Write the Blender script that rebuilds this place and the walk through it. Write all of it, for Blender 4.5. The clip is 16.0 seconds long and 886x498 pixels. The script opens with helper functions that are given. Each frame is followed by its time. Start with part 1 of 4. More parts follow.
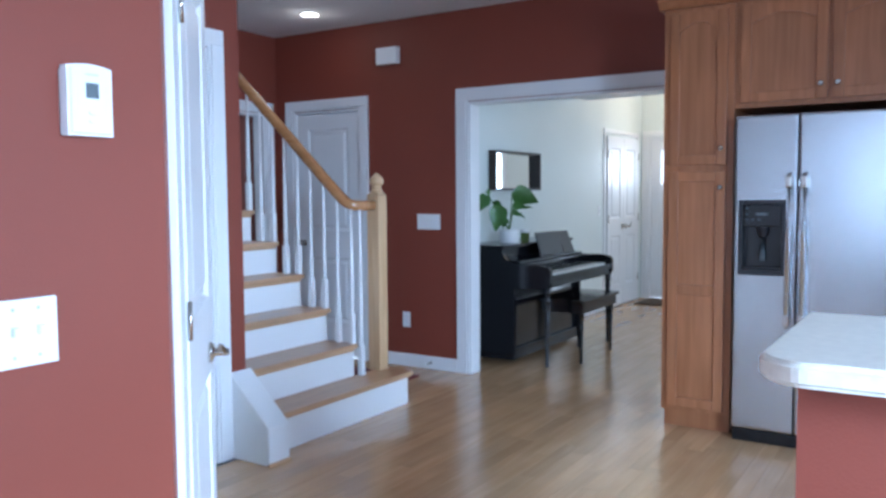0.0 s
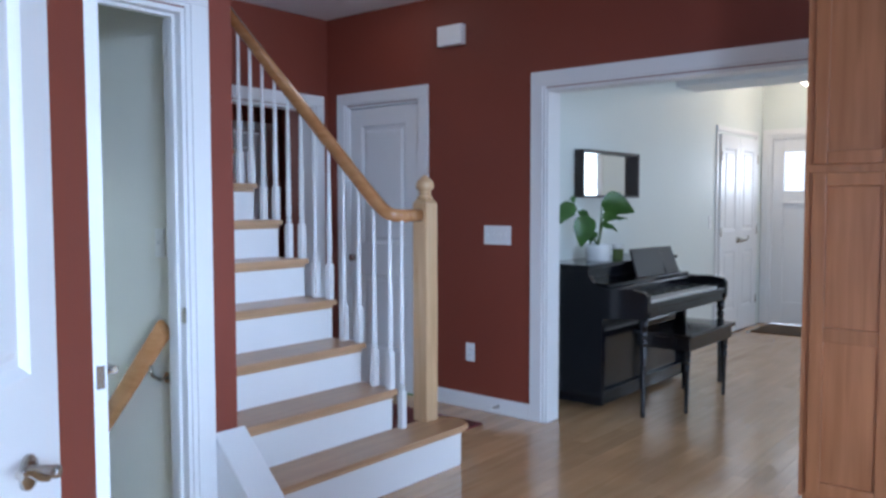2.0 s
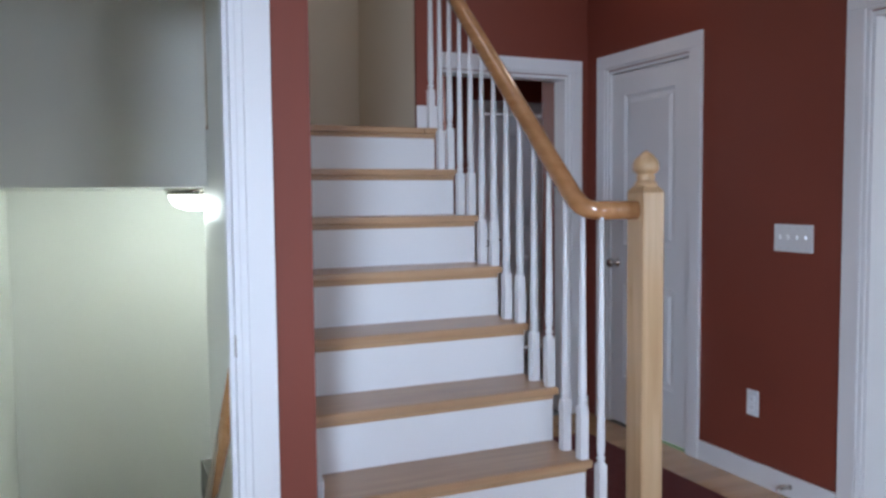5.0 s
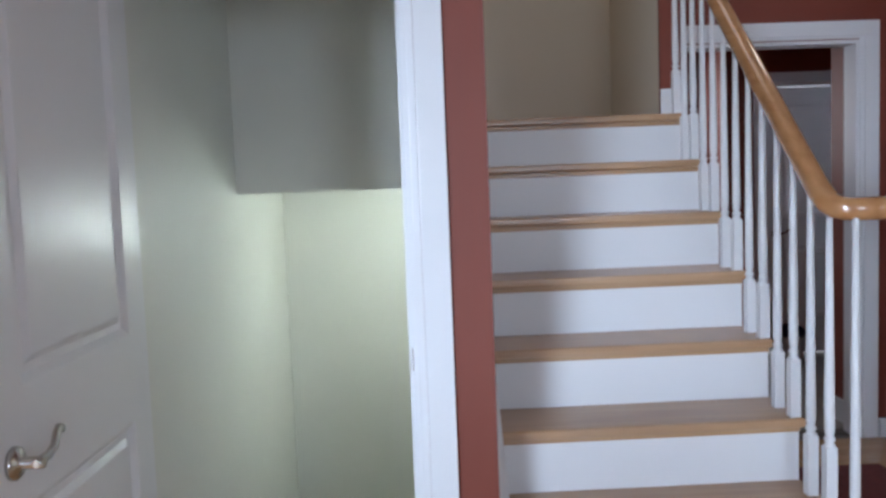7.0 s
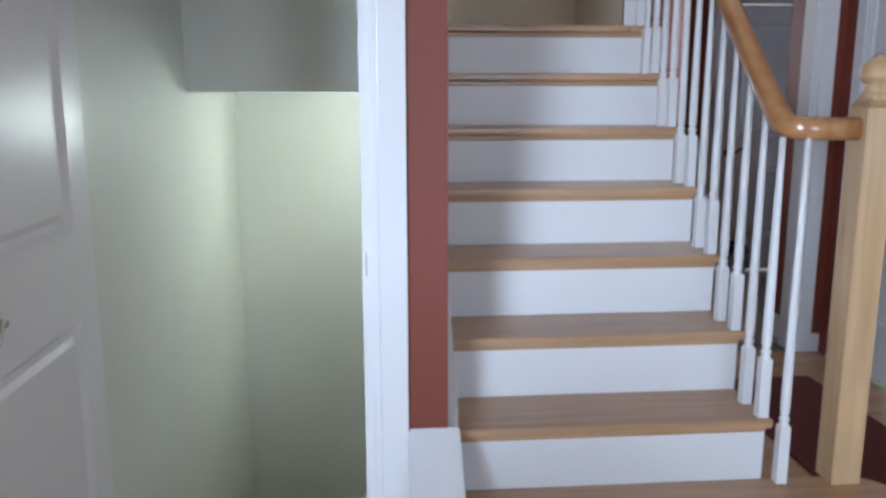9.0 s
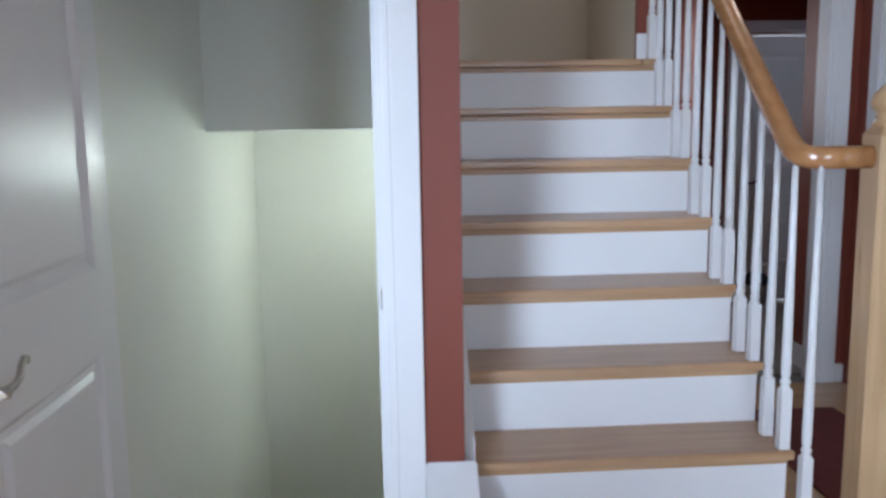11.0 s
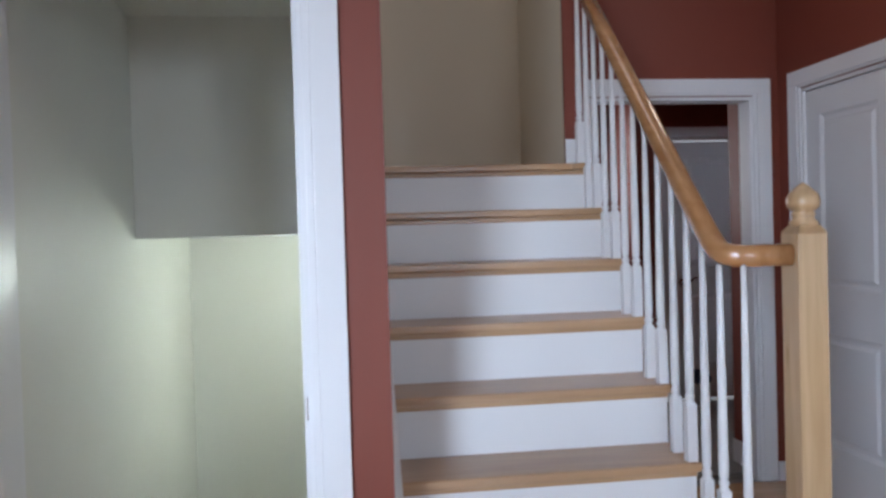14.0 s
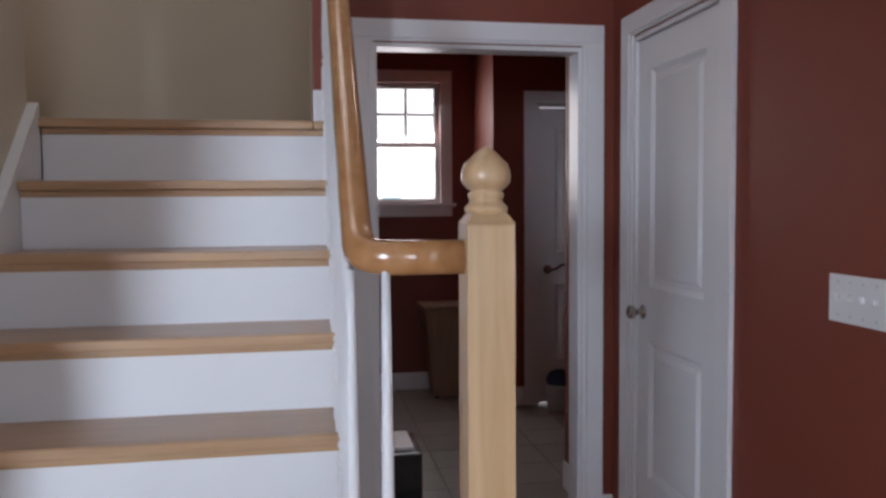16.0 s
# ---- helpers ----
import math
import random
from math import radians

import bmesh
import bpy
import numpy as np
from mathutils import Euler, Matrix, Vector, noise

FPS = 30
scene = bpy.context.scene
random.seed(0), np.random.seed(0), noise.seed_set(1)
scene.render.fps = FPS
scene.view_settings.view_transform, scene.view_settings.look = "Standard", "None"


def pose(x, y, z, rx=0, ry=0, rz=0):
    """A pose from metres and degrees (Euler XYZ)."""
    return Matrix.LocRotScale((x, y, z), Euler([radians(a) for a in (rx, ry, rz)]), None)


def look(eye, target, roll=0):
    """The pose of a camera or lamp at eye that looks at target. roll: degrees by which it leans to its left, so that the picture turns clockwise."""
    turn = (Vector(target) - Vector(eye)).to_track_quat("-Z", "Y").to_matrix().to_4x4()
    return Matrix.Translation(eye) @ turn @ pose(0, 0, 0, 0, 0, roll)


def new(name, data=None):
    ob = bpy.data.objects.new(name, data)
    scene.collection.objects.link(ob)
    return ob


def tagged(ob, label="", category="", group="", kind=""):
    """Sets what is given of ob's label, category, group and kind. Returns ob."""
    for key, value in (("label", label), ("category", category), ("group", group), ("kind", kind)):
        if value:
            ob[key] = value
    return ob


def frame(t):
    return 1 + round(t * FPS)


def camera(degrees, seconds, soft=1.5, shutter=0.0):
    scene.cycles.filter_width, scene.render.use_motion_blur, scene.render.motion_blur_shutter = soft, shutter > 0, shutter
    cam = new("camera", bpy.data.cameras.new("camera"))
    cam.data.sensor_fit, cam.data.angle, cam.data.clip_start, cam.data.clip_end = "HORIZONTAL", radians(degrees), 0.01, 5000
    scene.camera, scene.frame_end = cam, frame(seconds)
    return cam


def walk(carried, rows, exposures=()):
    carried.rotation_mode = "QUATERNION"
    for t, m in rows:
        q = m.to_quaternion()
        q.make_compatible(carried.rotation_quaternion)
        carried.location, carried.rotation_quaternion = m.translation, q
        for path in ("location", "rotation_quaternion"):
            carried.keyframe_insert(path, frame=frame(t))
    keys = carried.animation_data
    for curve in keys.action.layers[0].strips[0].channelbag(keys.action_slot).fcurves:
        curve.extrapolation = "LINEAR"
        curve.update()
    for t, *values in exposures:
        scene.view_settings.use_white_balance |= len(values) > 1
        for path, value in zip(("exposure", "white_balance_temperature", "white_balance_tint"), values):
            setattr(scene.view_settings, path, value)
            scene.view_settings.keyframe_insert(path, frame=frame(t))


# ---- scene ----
cam = camera(57.8, 16.0, soft=2.9)
PATH = [
    (0, (0.112, 0.333, 1.346), (-0.961, 2.015, 1.211), -0.4),
    (0.5, (0.003, 0.583, 1.348), (-1.08, 2.259, 1.214), -0.1),
    (1, (-0.081, 0.872, 1.343), (-1.236, 2.499, 1.203), -0.4),
    (1.5, (-0.181, 1.123, 1.34), (-1.393, 2.71, 1.217), -0.2),
    (2, (-0.316, 1.35, 1.347), (-1.593, 2.886, 1.231), -0.1),
    (2.5, (-0.39, 1.59, 1.353), (-1.76, 3.044, 1.247), -0.9),
    (3, (-0.436, 1.829, 1.369), (-1.895, 3.193, 1.258), -0.9),
    (5.5, (-0.765, 2.822, 1.329), (-2.662, 3.444, 1.197), -1.6),
    (6, (-0.775, 2.933, 1.38), (-2.726, 3.352, 1.249), -3.0),
    (6.5, (-0.822, 3.06, 1.376), (-2.809, 3.241, 1.235), -2.9),
    (7, (-0.834, 3.078, 1.39), (-2.827, 3.135, 1.233), -2.2),
    (7.5, (-0.848, 3.069, 1.379), (-2.843, 3.116, 1.243), -1.8),
    (8, (-0.838, 3.061, 1.38), (-2.831, 3.119, 1.213), -1.7),
    (8.5, (-0.837, 3.045, 1.382), (-2.818, 3.171, 1.14), -0.8),
    (9, (-0.848, 3.072, 1.38), (-2.804, 3.24, 0.999), -0.0),
    (11.5, (-0.813, 3.087, 1.379), (-2.795, 3.192, 1.134), -1.1),
    (12, (-0.8, 3.052, 1.396), (-2.792, 3.178, 1.279), -0.8),
    (12.5, (-0.808, 3.07, 1.382), (-2.806, 3.175, 1.403), -1.0),
    (13, (-0.801, 3.061, 1.389), (-2.796, 3.197, 1.442), -0.8),
    (13.5, (-0.807, 3.083, 1.383), (-2.8, 3.242, 1.383), -1.4),
    (14, (-0.853, 3.15, 1.376), (-2.837, 3.4, 1.334), -1.7),
    (14.5, (-0.962, 3.293, 1.36), (-2.929, 3.648, 1.284), -2.0),
    (15, (-1.100, 3.58, 1.365), (-3.060, 3.964, 1.261), -2.2),
    (15.5, (-1.306, 3.851, 1.376), (-3.265, 4.229, 1.237), -0.6),
    (16, (-1.557, 4.149, 1.38), (-3.525, 4.487, 1.269), -0.4),
]
walk(cam, [(t, look(eye, target, roll)) for t, eye, target, roll in PATH],
     [(0, 0.24, 5600, 13), (2, 0.12, 5900, 17), (3, 0.02, 6050, 19), (5.5, 0.0, 6750, 20), (9, 0.1, 6700, 18), (13, 0.04, 6800, 19), (15, -0.03, 7150, 22), (16, -0.08, 7250, 23)])

# ---- light ----
world = bpy.data.worlds.new("sky")
scene.world = world
world.use_nodes = True
_n = world.node_tree.nodes
_sky = _n.new("ShaderNodeTexSky")
_sky.sky_type, _sky.sun_disc = "NISHITA", False
_sky.sun_elevation, _sky.sun_rotation = radians(38), radians(100)
world.node_tree.links.new(_sky.outputs[0], _n["Background"].inputs[0])
_n["Background"].inputs[1].default_value = 0.08


def area_lamp(name, place, target, width, height, watts, colour, spread=180):
    data = bpy.data.lights.new(name, "AREA")
    data.shape, data.size, data.size_y, data.energy, data.color = "RECTANGLE", width, height, watts, colour
    data.spread = radians(spread)
    ob = new(name, data)
    ob.matrix_world = look(place, target)
    return ob


def round_lamp(name, place, watts, colour, radius):
    data = bpy.data.lights.new(name, "POINT")
    data.energy, data.color, data.shadow_soft_size = watts, colour, radius
    ob = new(name, data)
    ob.location = place
    return ob


# Daylight at the kitchen's glazed doors, the music room's window, the front door's lite and the laundry window
area_lamp("kitchen_daylight", (3.12, 0.45, 1.72), (-2.8, 3.1, -0.4), 1.2, 1.0, 82, (0.57, 0.78, 1.0), 74)
area_lamp("garden_door_daylight", (0.0, -2.42, 1.5), (0.0, 0, 1.1), 2.1, 1.8, 46, (0.56, 0.76, 1.0))
area_lamp("upstairs_daylight", (-4.2, 3.7, 4.85), (-4.4, 3.6, 1.0), 1.0, 0.8, 7, (0.90, 0.95, 1.0))
# Added fill from the northeast for north-facing walls; no known window there
area_lamp("northeast_fill_light", (3.12, 4.6, 1.5), (0, 4.1, 0.6), 1.1, 1.0, 35, (0.60, 0.80, 1.0), 130)
area_lamp("music_room_daylight", (1.12, 7.6, 1.4), (-2, 7.6, 1.2), 1.8, 1.6, 44, (0.64, 0.84, 1.0))
area_lamp("front_door_daylight", (-2.745, 10.43, 1.675), (-3.3, 9.75, 1.60), 0.5, 0.42, 1.5, (0.80, 0.92, 1.0), 75)
round_lamp("foyer_warm_light", (-2.58, 9.75, 2.50), 11, (1.0, 0.80, 0.52), 0.09)
area_lamp("front_window_daylight", (-1.13, 10.47, 1.45), (-1.13, 8, 1.4), 0.16, 1.2, 4, (0.75, 0.9, 1.0))
area_lamp("laundry_daylight", (-7.54, 4.775, 1.83), (-5.5, 4.9, 0.9), 0.7, 0.85, 11, (0.9, 0.95, 1.0))
round_lamp("basement_glow", (-4.74, 3.155, 1.29), 12.5, (0.76, 1.0, 0.99), 0.06)
round_lamp("downlight_glow", (-4.0, 4.95, 2.60), 0.6, (1.0, 0.9, 0.75), 0.05)

# ---- materials ----


def material(name, colour, rough=0.5, metal=0.0, vary=0.08, scale=4.0, bump=0.05, bump_scale=60.0, coat=0.0, spec=0.5, piece=0.0, even=False):
    """Plain surface with two scales of variation and a fine relief; piece: spread of tone from object to object."""
    m = bpy.data.materials.new(name)
    m.use_nodes = True
    n, l = m.node_tree.nodes, m.node_tree.links
    b = n["Principled BSDF"]
    b.inputs["Roughness"].default_value, b.inputs["Metallic"].default_value = rough, metal
    b.inputs["Coat Weight"].default_value, b.inputs["Specular IOR Level"].default_value = coat, spec
    b.inputs["Coat Roughness"].default_value = 0.12
    tc = n.new("ShaderNodeTexCoord")
    geo = n.new("ShaderNodeNewGeometry")
    big = n.new("ShaderNodeTexNoise")
    big.inputs["Scale"].default_value, big.inputs["Detail"].default_value = scale, 5
    l.new(geo.outputs["Position"], big.inputs["Vector"])
    ramp = n.new("ShaderNodeMapRange")
    ramp.inputs[1].default_value, ramp.inputs[2].default_value = 0.15, 0.85
    ramp.inputs[3].default_value, ramp.inputs[4].default_value = 1 - vary, 1 + vary
    l.new(big.outputs["Fac"], ramp.inputs[0])
    out = ramp.outputs[0]
    if piece:
        info = n.new("ShaderNodeObjectInfo")
        r2 = n.new("ShaderNodeMapRange")
        r2.inputs[3].default_value, r2.inputs[4].default_value = 1 - piece, 1 + piece
        l.new(info.outputs["Random"], r2.inputs[0])
        mu = n.new("ShaderNodeMath")
        mu.operation = "MULTIPLY"
        l.new(out, mu.inputs[0]), l.new(r2.outputs[0], mu.inputs[1])
        out = mu.outputs[0]
    hsv = n.new("ShaderNodeHueSaturation")
    hsv.inputs["Color"].default_value = (*colour, 1)
    l.new(out, hsv.inputs["Value"])
    l.new(hsv.outputs[0], b.inputs["Base Color"])
    fine = n.new("ShaderNodeTexNoise")
    fine.inputs["Scale"].default_value, fine.inputs["Detail"].default_value = bump_scale, 4
    l.new(geo.outputs["Position"], fine.inputs["Vector"])
    bp = n.new("ShaderNodeBump")
    bp.inputs["Strength"].default_value, bp.inputs["Distance"].default_value = bump, 0.004
    l.new(fine.outputs["Fac"], bp.inputs["Height"])
    l.new(bp.outputs[0], b.inputs["Normal"])
    rr = n.new("ShaderNodeMapRange")
    rr.inputs[1].default_value, rr.inputs[2].default_value = 0.15, 0.85
    rr.inputs[3].default_value, rr.inputs[4].default_value = max(0.01, rough - 0.025), min(1, rough + 0.025)
    l.new(big.outputs["Fac"], rr.inputs[0])
    if not even:
        l.new(rr.outputs[0], b.inputs["Roughness"])
    return m


def wood(name, dark, light, axis, rough=0.35, coat=0.3, grain=1.0, piece=0.0, island=0.0):
    """Wood whose grain runs along one axis (0 x, 1 y, 2 z)."""
    m = bpy.data.materials.new(name)
    m.use_nodes = True
    n, l = m.node_tree.nodes, m.node_tree.links
    b = n["Principled BSDF"]
    b.inputs["Coat Weight"].default_value, b.inputs["Coat Roughness"].default_value = coat, 0.18
    geo = n.new("ShaderNodeNewGeometry")
    info = n.new("ShaderNodeObjectInfo")
    add = n.new("ShaderNodeVectorMath")
    add.operation = "ADD"
    rnd = n.new("ShaderNodeMath")
    rnd.operation = "MULTIPLY"
    rnd.inputs[1].default_value = 37.0
    l.new((geo.outputs["Random Per Island"] if island else info.outputs["Random"]), rnd.inputs[0])
    l.new(geo.outputs["Position"], add.inputs[0]), l.new(rnd.outputs[0], add.inputs[1])
    mp = n.new("ShaderNodeMapping")
    s = [22.0 * grain] * 3
    s[axis] = 1.3 * grain
    mp.inputs["Scale"].default_value = s
    l.new(add.outputs[0], mp.inputs[0])
    no = n.new("ShaderNodeTexNoise")
    no.inputs["Scale"].default_value, no.inputs["Detail"].default_value, no.inputs["Distortion"].default_value = 1.6, 7, 0.6
    l.new(mp.outputs[0], no.inputs["Vector"])
    cr = n.new("ShaderNodeValToRGB")
    cr.color_ramp.elements[0].position, cr.color_ramp.elements[1].position = 0.32, 0.68
    cr.color_ramp.elements[0].color, cr.color_ramp.elements[1].color = (*dark, 1), (*light, 1)
    l.new(no.outputs["Fac"], cr.inputs[0])
    big = n.new("ShaderNodeTexNoise")
    big.inputs["Scale"].default_value = 2.2
    l.new(add.outputs[0], big.inputs["Vector"])
    mr = n.new("ShaderNodeMapRange")
    mr.inputs[1].default_value, mr.inputs[2].default_value, mr.inputs[3].default_value, mr.inputs[4].default_value = 0.3, 0.7, 0.9, 1.1
    l.new(big.outputs["Fac"], mr.inputs[0])
    out = mr.outputs[0]
    if piece or island:
        r2 = n.new("ShaderNodeMapRange")
        r2.inputs[3].default_value, r2.inputs[4].default_value = 1 - (piece or island), 1 + (piece or island)
        l.new((geo.outputs["Random Per Island"] if island else info.outputs["Random"]), r2.inputs[0])
        mu = n.new("ShaderNodeMath")
        mu.operation = "MULTIPLY"
        l.new(out, mu.inputs[0]), l.new(r2.outputs[0], mu.inputs[1])
        out = mu.outputs[0]
    hsv = n.new("ShaderNodeHueSaturation")
    l.new(cr.outputs[0], hsv.inputs["Color"]), l.new(out, hsv.inputs["Value"])
    l.new(hsv.outputs[0], b.inputs["Base Color"])
    r3 = n.new("ShaderNodeMapRange")
    r3.inputs[3].default_value, r3.inputs[4].default_value = rough - 0.05, rough + 0.1
    l.new(no.outputs["Fac"], r3.inputs[0]), l.new(r3.outputs[0], b.inputs["Roughness"])
    bp = n.new("ShaderNodeBump")
    bp.inputs["Strength"].default_value, bp.inputs["Distance"].default_value = 0.08, 0.002
    l.new(no.outputs["Fac"], bp.inputs["Height"]), l.new(bp.outputs[0], b.inputs["Normal"])
    return m


def brushed_steel(name):
    m = material(name, (0.50, 0.51, 0.53), 0.26, 1.0, 0.02, 1.5, 0.0, even=True)
    n, l = m.node_tree.nodes, m.node_tree.links
    geo = n.new("ShaderNodeNewGeometry")
    mp = n.new("ShaderNodeMapping")
    mp.inputs["Scale"].default_value = (420, 420, 1.5)
    no = n.new("ShaderNodeTexNoise")
    no.inputs["Scale"].default_value, no.inputs["Detail"].default_value = 1.0, 3
    l.new(geo.outputs["Position"], mp.inputs[0]), l.new(mp.outputs[0], no.inputs["Vector"])
    wave = n.new("ShaderNodeTexNoise")
    wave.inputs["Scale"].default_value = 3.0
    l.new(geo.outputs["Position"], wave.inputs["Vector"])
    mix = n.new("ShaderNodeMath")
    mix.operation = "MULTIPLY_ADD"
    mix.inputs[1].default_value = 2.5
    l.new(wave.outputs["Fac"], mix.inputs[0]), l.new(no.outputs["Fac"], mix.inputs[2])
    bp = n.new("ShaderNodeBump")
    bp.inputs["Strength"].default_value, bp.inputs["Distance"].default_value = 0.12, 0.002
    l.new(mix.outputs[0], bp.inputs["Height"])
    l.new(bp.outputs[0], n["Principled BSDF"].inputs["Normal"])
    return m


def glow(name, colour, strength):
    m = bpy.data.materials.new(name)
    m.use_nodes = True
    b = m.node_tree.nodes["Principled BSDF"]
    b.inputs["Base Color"].default_value = (*colour, 1)
    b.inputs["Emission Color"].default_value, b.inputs["Emission Strength"].default_value = (*colour, 1), strength
    return m


def clear_glass(name, tint=(1, 1, 1)):
    m = bpy.data.materials.new(name)
    m.use_nodes = True
    b = m.node_tree.nodes["Principled BSDF"]
    b.inputs["Base Color"].default_value = (*tint, 1)
    b.inputs["Transmission Weight"].default_value, b.inputs["Roughness"].default_value, b.inputs["IOR"].default_value = 1.0, 0.02, 1.45
    return m


RED = material("brick_red_paint", (0.225, 0.049, 0.029), 0.55, vary=0.07, scale=1.7, bump=0.12, bump_scale=170)
TRIM = material("white_trim_paint", (0.80, 0.80, 0.81), 0.32, vary=0.012, scale=3, bump=0.015, bump_scale=90, even=True)
DOOR = material("white_door_paint", (0.79, 0.79, 0.80), 0.30, vary=0.012, scale=2.5, bump=0.015, bump_scale=120, even=True)
CEIL = material("white_ceiling_paint", (0.74, 0.76, 0.79), 0.85, vary=0.03, scale=1.2, bump=0.15, bump_scale=140)
BEIGE = material("beige_wall_paint", (0.66, 0.585, 0.47), 0.6, vary=0.04, scale=1.4, bump=0.1, bump_scale=160)
GREEN = material("pale_green_wall_paint", (0.76, 0.755, 0.70), 0.5, vary=0.05, scale=1.4, bump=0.1, bump_scale=160)
PALE = material("pale_wall_paint", (0.70, 0.74, 0.72), 0.55, vary=0.03, scale=1.4, bump=0.1, bump_scale=160)
OAK_FLOOR = wood("oak_strip_flooring", (0.53, 0.31, 0.155), (0.60, 0.37, 0.20), 1, 0.17, 0.4, 0.8, piece=0.09)
OAK_FLOOR_REST = wood("oak_strip_flooring_far", (0.53, 0.31, 0.155), (0.60, 0.37, 0.20), 1, 0.17, 0.4, 0.8, island=0.09)
OAK_TREAD = wood("honey_oak_tread", (0.44, 0.25, 0.13), (0.55, 0.335, 0.185), 1, 0.32, 0.25, 0.9, piece=0.05)
OAK_POST = wood("pale_oak_newel", (0.54, 0.335, 0.175), (0.65, 0.43, 0.245), 2, 0.28, 0.4, 1.0)
OAK_RAIL = wood("honey_oak_rail", (0.43, 0.188, 0.073), (0.54, 0.262, 0.112), 0, 0.18, 0.6, 0.7)
CHERRY = wood("warm_maple_cabinet", (0.35, 0.13, 0.05), (0.45, 0.18, 0.076), 2, 0.38, 0.2, 0.9)
PIANO = material("black_piano_lacquer", (0.006, 0.006, 0.009), 0.14, vary=0.2, scale=5, bump=0.02, coat=0.0, spec=0.5, even=True)
SATINB = material("satin_black_lacquer", (0.008, 0.008, 0.012), 0.38, vary=0.2, scale=5, bump=0.02)
IVORY = material("piano_ivory", (0.72, 0.70, 0.66), 0.25)
STEEL = brushed_steel("brushed_stainless")
NICKEL = material("satin_nickel", (0.55, 0.52, 0.48), 0.22, 1.0, 0.05, 20, 0.02)
BLACK = material("black_plastic", (0.008, 0.008, 0.010), 0.22, vary=0.2, scale=8)
GREYP = material("grey_display", (0.10, 0.12, 0.13), 0.2, vary=0.05)
GUNMETAL = material("dark_gunmetal_trim", (0.014, 0.014, 0.018), 0.3, vary=0.1, scale=8)
PLASTIC = material("white_plastic", (0.80, 0.81, 0.82), 0.3, vary=0.02, scale=10, bump=0.02)
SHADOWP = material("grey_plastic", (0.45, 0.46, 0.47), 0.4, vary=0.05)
COUNTER = material("cream_laminate", (0.80, 0.77, 0.69), 0.35, vary=0.10, scale=45, bump=0.05, bump_scale=200)
CERAMIC = material("white_ceramic", (0.78, 0.78, 0.77), 0.25)
LEAF = material("glossy_green_leaf", (0.055, 0.15, 0.03), 0.35, vary=0.35, scale=14, bump=0.2, bump_scale=40)
STEM = material("green_stem", (0.06, 0.12, 0.03), 0.5, vary=0.2, scale=20)
MOSS = material("green_candle_glass", (0.13, 0.19, 0.06), 0.15, vary=0.1)
ESPRESSO = material("espresso_frame", (0.022, 0.013, 0.010), 0.35, vary=0.2, scale=8)
MIRROR = material("mirror_silver", (0.92, 0.93, 0.93), 0.01, 1.0, 0.0, 2, 0.0)
MAT = material("dark_red_rug_pile", (0.14, 0.025, 0.022), 0.95, vary=0.3, scale=40, bump=0.8, bump_scale=400)
MATB = material("brown_rug_pile", (0.09, 0.055, 0.03), 0.95, vary=0.3, scale=40, bump=0.8, bump_scale=400)
TILE = material("grey_floor_tile", (0.30, 0.29, 0.26), 0.35, vary=0.12, scale=6, bump=0.1, piece=0.06)
GROUT = material("grey_grout", (0.20, 0.19, 0.17), 0.9, vary=0.1, scale=30, bump=0.3)
WICKER = wood("brown_wooden_hamper", (0.26, 0.17, 0.11), (0.36, 0.24, 0.16), 2, 0.6, 0.0, 1.2)
BLUE = material("dark_blue_cloth", (0.03, 0.06, 0.13), 0.9, vary=0.3, scale=15, bump=0.5)
# Outdoor surfaces emit light themselves, in place of sun falling on them
SIDING = glow("pale_daylight_glow", (0.82, 0.90, 0.96), 1.25)
SHUTTER = glow("glowing_teal_shutter", (0.30, 0.62, 0.74), 0.7)
LAMP_ON = glow("frosted_lamp_glass", (0.86, 1.0, 0.93), 9.0)
WARM_ON = glow("warm_frosted_bowl", (1.0, 0.86, 0.62), 6.0)
CAN_ON = glow("lit_downlight_lens", (1.0, 0.97, 0.9), 12.0)
GLASS = clear_glass("window_glass")

# ---- building helpers ----


def box(bm, x0, x1, y0, y1, z0, z1, bevel=0.0, seg=2):
    r = bmesh.ops.create_cube(bm, size=1.0, matrix=Matrix.Translation(((x0 + x1) / 2, (y0 + y1) / 2, (z0 + z1) / 2)) @ Matrix.Diagonal((abs(x1 - x0), abs(y1 - y0), abs(z1 - z0), 1)))
    if bevel:
        edges = list({e for v in r["verts"] for e in v.link_edges})
        bmesh.ops.bevel(bm, geom=edges, offset=bevel, segments=seg, affect="EDGES", profile=0.7)
    return bm


def prism(bm, outline, axis, a, b):
    """An outline of pairs pushed along an axis from a to b."""
    def place(p, q, w):
        return {0: (w, p, q), 1: (p, w, q), 2: (p, q, w)}[axis]
    lo = [bm.verts.new(place(p, q, a)) for p, q in outline]
    hi = [bm.verts.new(place(p, q, b)) for p, q in outline]
    bm.faces.new(lo), bm.faces.new(hi)
    for i in range(len(lo)):
        j = (i + 1) % len(lo)
        bm.faces.new((lo[i], lo[j], hi[j], hi[i]))
    bmesh.ops.recalc_face_normals(bm, faces=bm.faces)
    return bm


